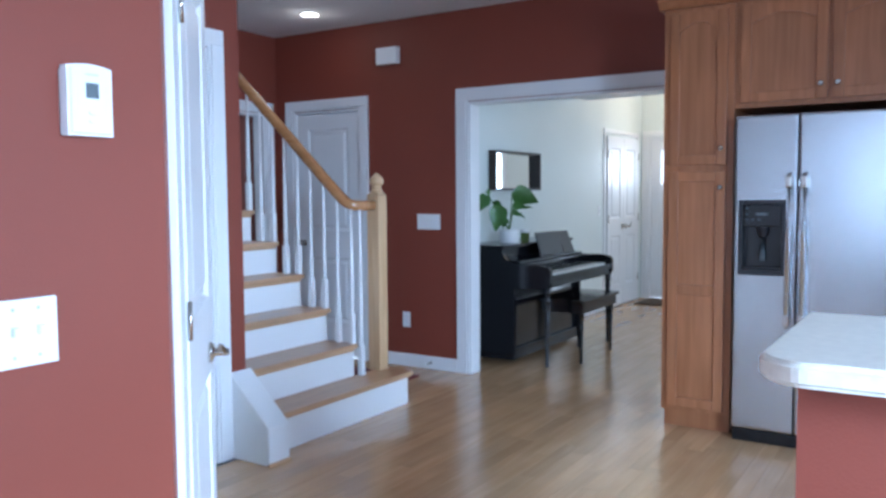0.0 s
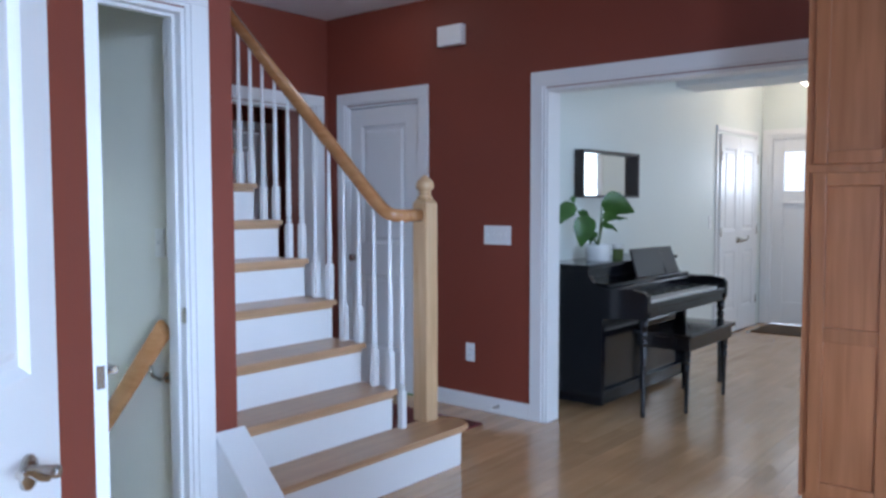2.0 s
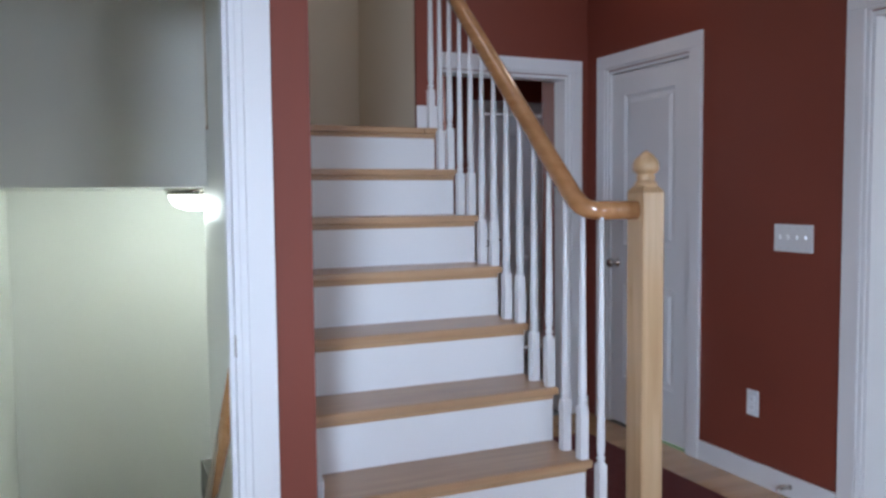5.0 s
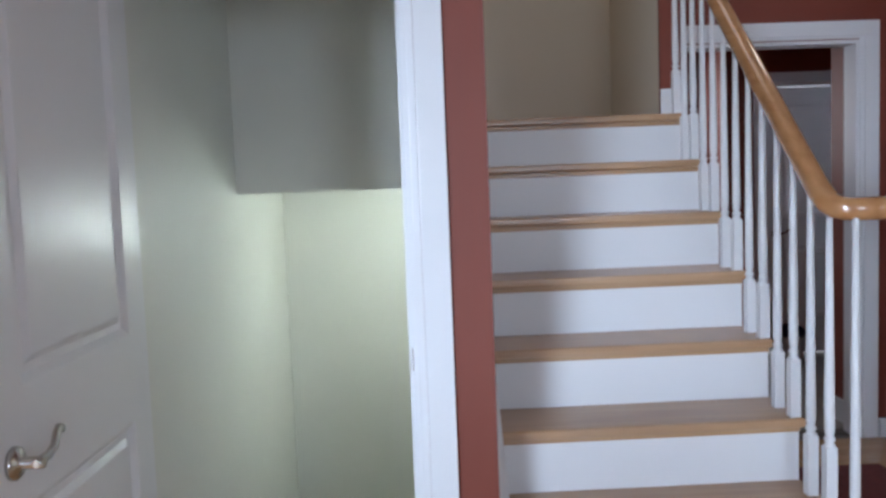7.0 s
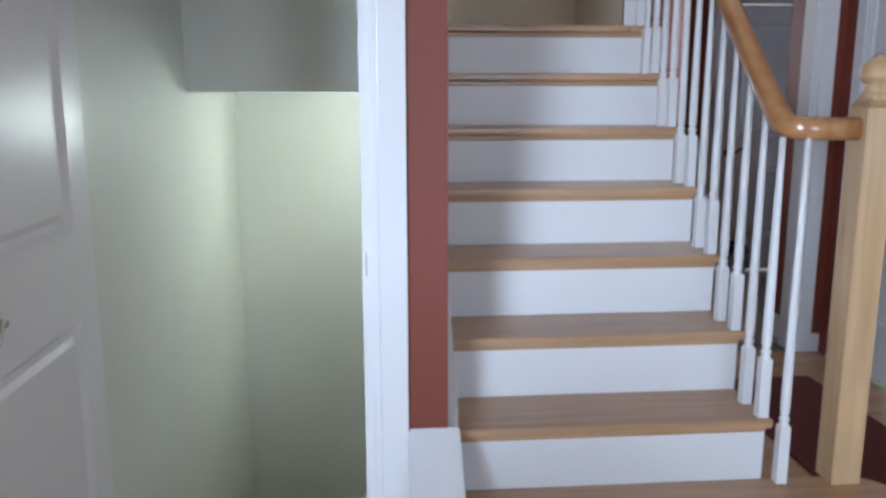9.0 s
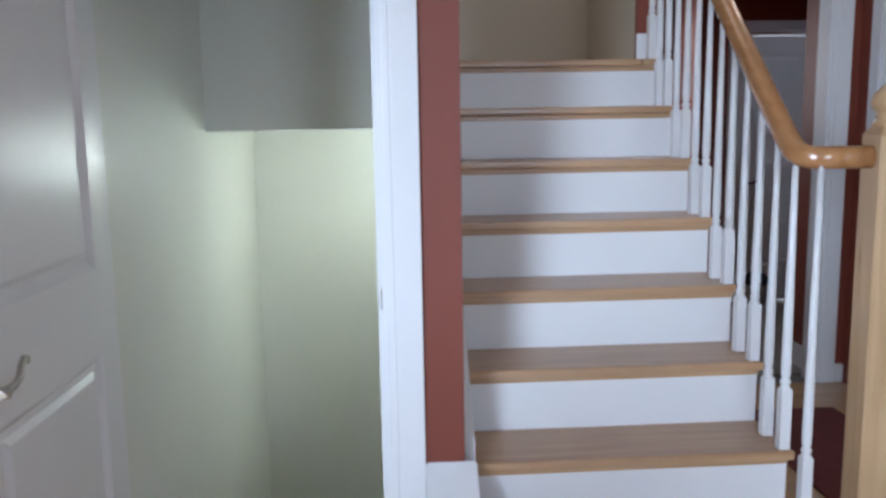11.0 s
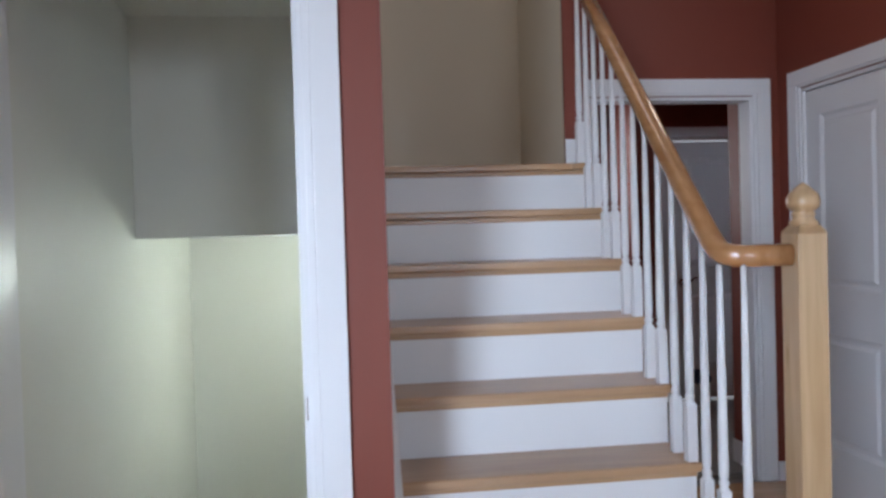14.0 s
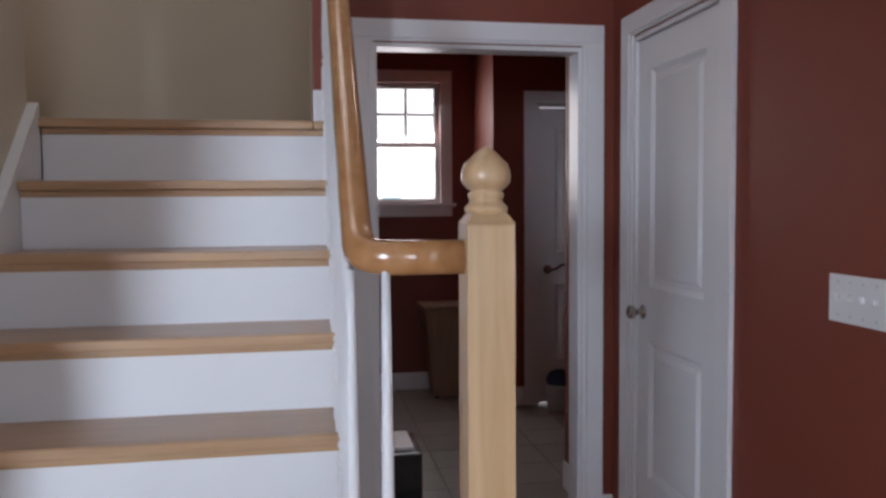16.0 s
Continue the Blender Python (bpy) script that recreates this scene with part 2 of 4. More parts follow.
def lathe(bm, profile, place=(0, 0, 0), turn=None, seg=20):
    """A turned shape: pairs of radius and height about z, at a place, turned by a matrix."""
    m = Matrix.Translation(place) @ (turn or Matrix())
    rings = []
    for r, z in profile:
        rings.append([bm.verts.new(m @ Vector((r * math.cos(2 * math.pi * i / seg), r * math.sin(2 * math.pi * i / seg), z))) for i in range(seg)])
    for a, b in zip(rings, rings[1:]):
        for i in range(seg):
            f = bm.faces.new((a[i], a[(i + 1) % seg], b[(i + 1) % seg], b[i]))
            f.smooth = True
    bm.faces.new(list(reversed(rings[0]))), bm.faces.new(rings[-1])
    return bm


def sweep(bm, path, width, height, seg=12, power=2.6):
    """A rounded bar along a path of points, upright as far as it can be."""
    rings = []
    pts = [Vector(p) for p in path]
    for i, p in enumerate(pts):
        d = (pts[min(i + 1, len(pts) - 1)] - pts[max(i - 1, 0)]).normalized()
        side = d.cross(Vector((0, 0, 1)))
        side = side.normalized() if side.length > 0.05 else Vector((1, 0, 0))
        up = side.cross(d).normalized()
        ring = []
        for k in range(seg):
            a = 2 * math.pi * k / seg
            c, s = math.cos(a), math.sin(a)
            ring.append(bm.verts.new(p + side * (width / 2 * math.copysign(abs(c) ** (2 / power), c)) + up * (height / 2 * math.copysign(abs(s) ** (2 / power), s))))
        rings.append(ring)
    for a, b in zip(rings, rings[1:]):
        for i in range(seg):
            f = bm.faces.new((a[i], a[(i + 1) % seg], b[(i + 1) % seg], b[i]))
            f.smooth = True
    bm.faces.new(list(reversed(rings[0]))), bm.faces.new(rings[-1])
    return bm


def part(name, bm, mat, parent=None, label=""):
    bmesh.ops.recalc_face_normals(bm, faces=bm.faces)
    me = bpy.data.meshes.new(name)
    bm.to_mesh(me)
    bm.free()
    me.materials.append(mat)
    ob = new(name, me)
    ob.parent = parent
    return tagged(ob, label)


def B(*a, **k):
    return box(bmesh.new(), *a, **k)


def thing(name, at, label, category, group="", kind=""):
    ob = new(name)
    ob.empty_display_size = 0.1
    ob.location = at
    return tagged(ob, label, category, group, kind)


def under(name, bm, mat, parent, label=""):
    """A part whose mesh is given in the world's metres, hung under a thing that stands elsewhere."""
    bpy.context.view_layer.update()
    bmesh.ops.transform(bm, matrix=parent.matrix_world.inverted(), verts=bm.verts)
    return part(name, bm, mat, parent, label)


def structure(name, bm, mat, label, category):
    return tagged(part(name, bm, mat), label, category, kind="structure")


def boxes(rows, bevel=0.0):
    bm = bmesh.new()
    for r in rows:
        box(bm, *r, bevel=bevel)
    return bm

# ---- the large structure ----
CEIL_Z = 2.70
structure("floor", boxes([
    (-3.05, 3.3, -2.6, 5.465, -0.2, -0.014), (-4.98, -3.05, 3.17, 5.465, -0.2, -0.014), (-3.42, 1.3, 5.465, 10.6, -0.2, -0.014)]),
    GROUT, "oak strip floor through kitchen, hall and music room", "floor")
structure("laundry_floor", B(-7.6, -4.98, 3.5, 6.7, -0.2, -0.006), GROUT, "grey tiled laundry room floor", "floor")
structure("basement_floor", B(-5.74, -4.3, 2.19, 3.55, -1.36, -1.26), GROUT, "dim floor at the foot of the basement stairs", "floor")

structure("ceiling", boxes([
    (-3.2, 3.3, -2.6, 5.6, CEIL_Z, CEIL_Z + 0.12), (-4.98, -3.2, 4.30, 5.6, CEIL_Z, CEIL_Z + 0.12)]), CEIL, "flat white painted ceiling over kitchen and hall", "ceiling")
structure("music_room_ceiling", B(-3.42, 1.3, 5.6, 10.6, CEIL_Z, CEIL_Z + 0.12), CEIL, "flat white ceiling of the music room", "ceiling")
structure("ceiling_beam", B(-3.298, 1.198, 8.15, 8.6, 2.36, CEIL_Z), CEIL, "white dropped beam across the music room ceiling", "beam")
structure("laundry_ceiling", boxes([(-7.6, -5.46, 3.5, 6.7, 2.6, 2.72), (-5.46, -4.98, 4.30, 6.7, 2.6, 2.72)]), RED, "dark red laundry room ceiling", "ceiling")
structure("basement_ceiling", B(-4.419, -3.11, 2.281, 3.169, 2.33, 2.42), GREEN, "pale ceiling over the basement stairs", "ceiling")
structure("stairwell_ceiling", B(-5.5, -3.1, 2.19, 4.32, 4.9, 5.0), CEIL, "white ceiling high over the stairwell", "ceiling")

# wall beside the basement door, with its opening
structure("wall_west", boxes([(-3.05, -2.99, 2.19, 2.275, 0, CEIL_Z), (-3.05, -2.99, 3.066, 3.27, 0, CEIL_Z), (-3.05, -2.99, 2.275, 3.066, 2.07, CEIL_Z)]),
          RED, "brick red painted wall with the basement doorway", "wall")
structure("wall_basement_front", boxes([(-3.11, -3.05, 3.066, 3.17, -0.2, 2.42), (-3.11, -3.05, 2.281, 3.066, 2.07, 2.42)]),
          GREEN, "pale green inner face of the basement doorway wall", "wall")
structure("wall_basement_left", B(-5.74, -3.111, 2.19, 2.28, -1.3, 1.64), GREEN, "pale green wall beside the basement stairs", "wall")
structure("wall_basement_left_upper", B(-4.418, -3.111, 2.19, 2.28, 1.64, 5.0), GREEN, "pale green wall above the basement stairs", "wall")
structure("wall_basement_end", B(-5.74, -5.62, 2.281, 3.489, -1.3, 1.384), GREEN, "pale green wall at the foot of the basement stairs", "wall")
structure("wall_basement_right", boxes([(-4.56, -3.054, 3.17, 3.219, -1.3, 1.636), (-4.56, -4.50, 3.219, 3.49, -1.3, 1.384), (-5.62, -4.50, 3.49, 3.55, -1.3, 1.384)]), GREEN, "pale green wall with the basement handrail", "wall")
structure("wall_basement_right_upper", B(-4.36, -3.054, 3.17, 3.219, 1.636, 2.42), GREEN, "pale green wall above the basement handrail", "wall")
structure("wall_stair_left", boxes([(-4.36, -3.054, 3.22, 3.27, -0.2, 5.0)]), BEIGE, "beige painted wall beside the oak stairs", "wall")
structure("wall_stair_left_upper", B(-4.36, -3.054, 3.17, 3.22, 2.42, 5.0), BEIGE, "beige painted wall high beside the stairs", "wall")
structure("soffit_face", boxes([(-4.54, -4.419, 2.311, 3.169, 1.385, 2.42), (-4.4195, -4.41, 2.2805, 3.169, 1.385, 2.42), (-4.54, -4.4195, 2.2805, 2.311, 1.385, 1.6395)]), GREEN, "pale green drop face under the stair landing", "wall")
structure("soffit", boxes([(-5.74, -4.561, 2.281, 3.61, 1.385, 1.63), (-4.561, -4.54, 2.281, 3.169, 1.385, 1.63)]), GREEN, "pale green underside of the stair landing", "ceiling")
structure("wall_landing_back", B(-5.46, -5.36, 2.19, 4.30, 1.60, 5.0), BEIGE, "beige painted wall behind the stair landing", "wall")
structure("wall_landing_left", B(-5.36, -4.42, 2.19, 2.31, 1.64, 5.0), BEIGE, "beige painted wall at the far side of the landing", "wall")
structure("wall_landing_right", B(-5.36, -4.472, 4.185, 4.24, 1.56, 5.0), BEIGE, "beige painted wall beside the stair landing", "wall")
structure("wall_landing_end", boxes([(-4.472, -4.45, 4.185, 4.30, 1.669, 5.0), (-4.86, -4.472, 4.242, 4.30, 0, 5.0)]), RED, "brick red wall end where the stair rail stops", "wall")
structure("wall_well_top", boxes([(-4.45, -3.08, 4.30, 4.36, CEIL_Z + 0.12, 5.0), (-3.2, -3.08, 3.17, 4.30, CEIL_Z + 0.12, 5.0)]), BEIGE, "beige wall of the stairwell above the ceiling", "wall")
structure("wall_laundry_front", boxes([(-4.98, -4.86, 4.30, 4.43, 0, CEIL_Z), (-4.98, -4.86, 5.324, 5.465, 0, CEIL_Z), (-4.98, -4.86, 4.43, 5.324, 2.042, CEIL_Z)]),
          RED, "brick red wall with the laundry room doorway", "wall")
structure("wall_north", boxes([
    (-4.98, -4.649, 5.465, 5.54, 0, CEIL_Z), (-4.649, -3.949, 5.465, 5.54, 2.045, CEIL_Z), (-3.949, -2.935, 5.465, 5.54, 0, CEIL_Z),
    (-2.935, -1.42, 5.465, 5.54, 2.028, CEIL_Z), (-1.42, 3.2, 5.465, 5.54, 0, CEIL_Z)]), RED, "brick red wall with closet door and wide cased opening", "wall")
structure("wall_north_inner", boxes([
    (-3.42, -2.935, 5.54, 5.60, 0, CEIL_Z), (-2.935, -1.42, 5.54, 5.60, 2.028, CEIL_Z), (-1.42, 1.3, 5.54, 5.60, 0, CEIL_Z)]), PALE, "pale music room face of the cased opening wall", "wall")
structure("wall_closet", boxes([(-4.72, -3.88, 6.1, 6.2, 0, CEIL_Z), (-4.72, -4.66, 5.54, 6.1, 0, CEIL_Z), (-3.94, -3.88, 5.54, 6.1, 0, CEIL_Z)]), PALE, "pale walls inside the coat closet", "wall")
structure("wall_music_west", B(-3.42, -3.30, 5.60, 10.6, 0, CEIL_Z), PALE, "pale painted wall behind the piano", "wall")
structure("wall_music_far", boxes([(-3.30, -3.205, 10.45, 10.6, 0, CEIL_Z), (-2.285, -1.23, 10.45, 10.6, 0, CEIL_Z), (-1.03, 1.3, 10.45, 10.6, 0, CEIL_Z), (-1.23, -1.03, 10.45, 10.6, 0, 0.83), (-1.23, -1.03, 10.45, 10.6, 2.07, CEIL_Z), (-3.205, -2.285, 10.45, 10.6, 2.05, CEIL_Z)]), PALE, "pale foyer wall with the front door", "wall")
structure("wall_music_east", boxes([(1.2, 1.3, 5.6, 6.7, 0, CEIL_Z), (1.2, 1.3, 8.5, 10.6, 0, CEIL_Z), (1.2, 1.3, 6.7, 8.5, 0, 0.6), (1.2, 1.3, 6.7, 8.5, 2.2, CEIL_Z)]), PALE, "pale music room wall with its window opening", "wall")
# The opening at y 4.05 to 5.15 only makes room for the fill lamp
structure("wall_east", boxes([(3.2, 3.3, -2.6, 0.05, 0, CEIL_Z), (3.2, 3.3, 1.45, 4.05, 0, CEIL_Z), (3.2, 3.3, 5.15, 5.6, 0, CEIL_Z), (3.2, 3.3, 0.05, 1.45, 2.25, CEIL_Z), (3.2, 3.3, 4.05, 5.15, 0, 1.0), (3.2, 3.3, 4.05, 5.15, 2.0, CEIL_Z)]),
          RED, "brick red kitchen wall with unseen openings for the daylight lamps", "wall")
structure("wall_south", boxes([(-1.38, -1.12, -2.6, -2.5, 0, CEIL_Z), (1.12, 3.3, -2.6, -2.5, 0, CEIL_Z), (-1.12, 1.12, -2.6, -2.5, 2.2, CEIL_Z)]), RED, "brick red wall closing the kitchen", "wall")
structure("wall_thermostat", B(-1.38, -1.26, -2.5, 1.423, 0, CEIL_Z), RED, "brick red wall carrying the thermostat", "wall")
# slanting pantry wall, and the return that the basement door opens against
structure("wall_return", B(-2.99, -2.05, 2.10, 2.19, 0, CEIL_Z), RED, "short brick red wall beside the open basement door", "wall")
DIAG = Matrix.Translation((-1.26, 1.423, 0)) @ Matrix.Rotation(math.atan2(0.49, -0.476), 4, "Z")


def slanted(bm):
    bmesh.ops.transform(bm, matrix=DIAG, verts=bm.verts)
    return bm


structure("wall_slant", slanted(boxes([(0.0, 0.155, 0.0, 0.10, 0, CEIL_Z), (0.155, 0.855, 0.0, 0.10, 2.05, CEIL_Z), (0.855, 1.072, 0.0, 0.10, 0, CEIL_Z)])), RED, "slanting brick red wall with the pantry door", "wall")
structure("wall_pantry_back", boxes([(-2.99, -1.38, 1.0, 1.06, 0, CEIL_Z), (-2.99, -2.93, 1.06, 2.10, 0, CEIL_Z)]), RED, "wall closing the pantry behind its door", "wall")

# laundry room walls
structure("wall_laundry_far", boxes([(-7.6, -7.45, 3.5, 4.407, 0, 2.6), (-7.6, -7.45, 5.143, 5.40, 0, 2.6), (-7.6, -7.45, 4.407, 5.143, 0, 1.387), (-7.6, -7.45, 4.407, 5.143, 2.272, 2.6)]),
          RED, "brick red laundry wall with its window", "wall")
structure("wall_laundry_chase", boxes([(-7.45, -6.98, 5.40, 5.50, 0, 2.6), (-6.98, -6.83, 5.40, 5.70, 0, 2.6), (-6.98, -6.83, 6.41, 6.7, 0, 2.6), (-6.98, -6.83, 5.70, 6.41, 2.05, 2.6)]),
          RED, "brick red laundry wall stepping forward with a door", "wall")
structure("wall_laundry_side", boxes([(-6.83, -4.98, 6.6, 6.7, 0, 2.6), (-7.45, -5.46, 3.56, 3.6, 0, 2.6), (-5.56, -5.462, 3.6, 4.30, 0, 2.6), (-5.46, -4.98, 4.242, 4.30, 0, 2.6)]), RED, "brick red laundry side walls", "wall")
structure("wall_laundry_stub", boxes([(-5.25, -4.98, 5.38, 5.50, 0, 2.6), (-5.25, -5.13, 5.50, 6.6, 0, 2.6)]), RED, "brick red wall stub inside the laundry room", "wall")


def trim_piece(name, bm, parent=None):
    return part(name, bm, TRIM, parent)


def casing(name, label, uv, ztop, face, out, depth, axis, w=0.092, left=True, right=True, m=None):
    """Door trim round an opening uv on a wall face: boards proud of the face by 2 cm, and the lining of the opening."""
    root = tagged(new(name), label, "door casing", kind="structure")
    a, b = uv

    def put(nm, u0, u1, d0, d1, z0, z1, bev=0.004):
        bm = bmesh.new()
        if axis == "x":
            box(bm, min(d0, d1), max(d0, d1), u0, u1, z0, z1, bevel=bev)
        else:
            box(bm, u0, u1, min(d0, d1), max(d0, d1), z0, z1, bevel=bev)
        if m is not None:
            bmesh.ops.transform(bm, matrix=m, verts=bm.verts)
        part(nm, bm, TRIM, root)

    f0, f1, f2 = face, face + out * 0.018, face + out * 0.011
    bead = 0.016
    if left:
        put("side_board", a - w, a - bead, f0, f1, 0.001, ztop + bead)
        put("inner_bead", a - bead + 0.0005, a + 0.004, f0, f2, 0.001, ztop + 0.004, 0.003)
    if right:
        put("side_board", b + bead, b + w, f0, f1, 0.001, ztop + bead)
        put("inner_bead", b - 0.004, b + bead - 0.0005, f0, f2, 0.001, ztop + 0.004, 0.003)
    u0, u1 = (a - w if left else a), (b + w if right else b)
    put("head_board", u0, u1, f0, f1, ztop + bead + 0.0005, ztop + w)
    put("head_bead", a - bead + 0.0005 if left else a, b + bead - 0.0005 if right else b, f0, f2, ztop + 0.0045, ztop + bead, 0.003)
    g = face - out * depth
    put("jamb", a, a + 0.018, face - out * 0.001, g, 0.001, ztop - 0.0185, 0.002)
    put("jamb", b - 0.018, b, face - out * 0.001, g, 0.001, ztop - 0.0185, 0.002)
    put("jamb_head", a, b, face - out * 0.001, g, ztop - 0.018, ztop, 0.002)
    return root, put


c1, p1 = casing("basement_door_casing", "white painted casing round the basement doorway", (2.275, 3.066), 2.07, -2.99, 1, 0.12, "x")
p1("door_stop", 3.036, 3.048, -3.03, -3.065, 0.001, 2.05, 0.002)
p1("door_stop", 2.294, 3.048, -3.03, -3.065, 2.040, 2.051, 0.002)
part("strike_plate", B(-3.022, -2.992, 3.0455, 3.0485, 0.89, 0.95, bevel=0.001), NICKEL, c1, "small satin strike plate")
casing("laundry_door_casing", "white painted casing round the laundry doorway", (4.43, 5.324), 2.042, -4.86, 1, 0.12, "x")
casing("closet_door_casing", "white painted casing round the closet door", (-4.649, -3.949), 2.045, 5.465, -1, 0.075, "y")
casing("cased_opening_trim", "wide white cased opening into the music room", (-2.935, -1.42), 2.028, 5.465, -1, 0.135, "y", w=0.098)
casing("pantry_door_casing", "white painted casing at the slanting pantry door", (0.155, 0.855), 2.05, 0.0, -1, 0.10, "y", w=0.11, right=False, m=DIAG)
casing("laundry_far_casing", "white painted casing round the far laundry door", (5.70, 6.41), 2.05, -6.83, 1, 0.1, "x", w=0.088)


def baseboard(rows):
    for r in rows:
        structure("baseboard", B(*r, bevel=0.004), TRIM, "white painted baseboard along the wall", "baseboard")


baseboard([(-3.853, -3.037, 5.45, 5.4645, 0.001, 0.10), (-4.86, -4.84, 5.42, 5.464, 0.001, 0.10), (-4.98 - 0.27, -4.985, 5.366, 5.3795, 0.001, 0.13),
           (-7.449, -7.435, 3.6, 5.399, 0.001, 0.13), (-7.43, -6.83, 5.386, 5.3995, 0.001, 0.13), (-6.829, -6.815, 5.40, 5.608, 0.001, 0.13), (-5.619, -5.606, 2.282, 3.488, -1.259, -1.16), (-3.299, -3.286, 5.60, 9.08, 0.001, 0.10),
           (-4.45, -4.436, 4.183, 4.302, 1.671, 1.785), (-1.259, -1.246, -2.5, 1.40, 0.001, 0.10)])

# ---- stairs ----
RISE, RUN, NOSE = 0.2085, 0.22, -2.805
TL, TR, SR = 3.306, 4.258, 4.25
stairs = thing("staircase", (-3.5, 3.8, 0), "white riser staircase with honey oak treads and eight steps", "staircase")


def nose(k):
    return NOSE - RUN * (k - 1)


for k in range(2, 8):
    x, z = nose(k), k * RISE
    bm = box(bmesh.new(), x - RUN - 0.045, x, TL, TR, z - 0.03, z, bevel=0.011, seg=3)
    t = under("tread", bm, OAK_TREAD, stairs)
    under("scotia", B(x - 0.048, x - 0.026, TL, SR, z - 0.05, z - 0.0302, bevel=0.006), OAK_TREAD, t)
    under("riser", B(x - 0.052, x - 0.036, TL, SR, z - RISE + 0.0005, z - 0.0305), TRIM, stairs)
x, z = nose(1), RISE
bm = bmesh.new()
arc = [(x - 0.13 + 0.13 * math.cos(a), 4.50 + 0.13 * math.sin(a)) for a in [i * math.pi / 24 for i in range(25)]]
prism(bm, [(x - RUN - 0.045, TL), (x, TL)] + arc + [(x - RUN - 0.045, 4.50)], 2, z - 0.03, z)
bmesh.ops.bevel(bm, geom=[e for e in bm.edges if abs(e.verts[0].co.z - e.verts[1].co.z) < 0.001], offset=0.010, segments=3, affect="EDGES")
t1 = under("starting_tread", bm, OAK_TREAD, stairs, "wider starting step with a rounded end")
bm = bmesh.new()
arc = [(x - 0.13 + 0.093 * math.cos(a), 4.50 + 0.093 * math.sin(a)) for a in [i * math.pi / 24 for i in range(25)]]
prism(bm, [(x - RUN - 0.036, TL), (x - 0.037, TL)] + arc + [(x - RUN - 0.036, 4.50)], 2, 0.001, z - 0.0305)
under("riser", bm, TRIM, stairs)
x, z = nose(8), 8 * RISE
structure("landing", box(box(bmesh.new(), -4.542, x, 3.222, 4.183, z - 0.03, z, bevel=0.011, seg=3), -5.358, -4.5425, 2.312, 4.183, z - 0.03, z), OAK_TREAD, "honey oak floor of the stair landing", "landing")
under("scotia", B(x - 0.048, x - 0.026, TL, SR, z - 0.05, z - 0.0302, bevel=0.006), OAK_TREAD, stairs)
under("riser", B(x - 0.052, x - 0.036, TL, SR, z - RISE + 0.0005, z - 0.0305), TRIM, stairs)
under("landing_end", B(-4.45, x, 4.1835, TR, z - 0.03, z, bevel=0.008), OAK_TREAD, stairs)
# closed white side under the flight
prof = [(nose(1) - RUN - 0.04, 0.001)]
for k in range(2, 9):
    prof += [(nose(k) - 0.054, (k - 1) * RISE + 0.0), (nose(k) - 0.054, k * RISE - 0.031)]
prof += [(-4.449, 8 * RISE - 0.031), (-4.449, 0.001)]
under("stringer", prism(bmesh.new(), prof, 1, SR - 0.028, SR), TRIM, stairs, "white stepped side board closed to the floor")
# white skirt along the wall, and its boxed foot in the room
slope = RISE / RUN
sk = [(-3.052, 0.0), (-3.052, 0.475), (nose(8) - 0.02, 0.475 + slope * (-3.052 - nose(8) + 0.02)), (nose(8) - 0.02, 8 * RISE - 0.3)]
under("skirt_board", prism(bmesh.new(), sk, 1, 3.2705, 3.3055), TRIM, stairs, "white sloping skirt board along the wall")
bm = prism(bmesh.new(), [(-2.989, 0.001), (-2.722, 0.001), (-2.722, 0.195), (-2.989, 0.448)], 1, 3.158, 3.305)
bmesh.ops.bevel(bm, geom=list(bm.edges), offset=0.004, segments=2, affect="EDGES")
under("skirt_foot", bm, TRIM, stairs, "boxed sloping foot of the skirt")
under("foot_shoe", B(-2.722, -2.708, 3.15, 3.30, 0.001, 0.016, bevel=0.004), OAK_TREAD, stairs)
# basement steps
bst = thing("basement_stairs", (-3.8, 2.7, -1.26), "painted basement steps going down behind the door", "staircase")
for k in range(6):
    x0 = -3.112 - 0.215 * k
    under("step", B(x0 - 0.24, x0, 2.282, 3.168, -0.04 - RISE * k, -0.002 - RISE * k, bevel=0.006), OAK_TREAD, bst)
    under("riser", B(x0 - 0.23, x0 - 0.215, 2.282, 3.168, -0.04 - RISE * (k + 1) + 0.04, -0.041 - RISE * k), TRIM, bst)

# newel post
NX, NY = -3.045, 4.488
newel = thing("newel_post", (NX, NY, RISE), "square pale oak newel post with a turned acorn finial", "newel post")
bm = B(-0.046, 0.046, -0.046, 0.046, 0.0, 1.135, bevel=0.006, seg=2)
part("shaft", bm, OAK_POST, newel)
bm = bmesh.new()
for s0, s1, z0, z1 in [(0.046, 0.03, 1.1352, 1.158)]:
    a = [bm.verts.new((sx * s0, sy * s0, z0)) for sx, sy in ((-1, -1), (1, -1), (1, 1), (-1, 1))]
    b = [bm.verts.new((sx * s1, sy * s1, z1)) for sx, sy in ((-1, -1), (1, -1), (1, 1), (-1, 1))]
    bm.faces.new(a), bm.faces.new(b)
    for i in range(4):
        bm.faces.new((a[i], a[(i + 1) % 4], b[(i + 1) % 4], b[i]))
part("chamfer", bm, OAK_POST, newel)
part("finial", lathe(bmesh.new(), [(0.030, 1.150), (0.040, 1.157), (0.041, 1.166), (0.033, 1.173), (0.030, 1.180), (0.034, 1.186), (0.033, 1.192), (0.028, 1.196), (0.037, 1.202), (0.0450, 1.211), (0.0470, 1.222), (0.0460, 1.234), (0.0410, 1.248), (0.031, 1.257), (0.022, 1.267), (0.012, 1.275), (0.003, 1.281)], seg=28), OAK_POST, newel, "turned acorn finial")

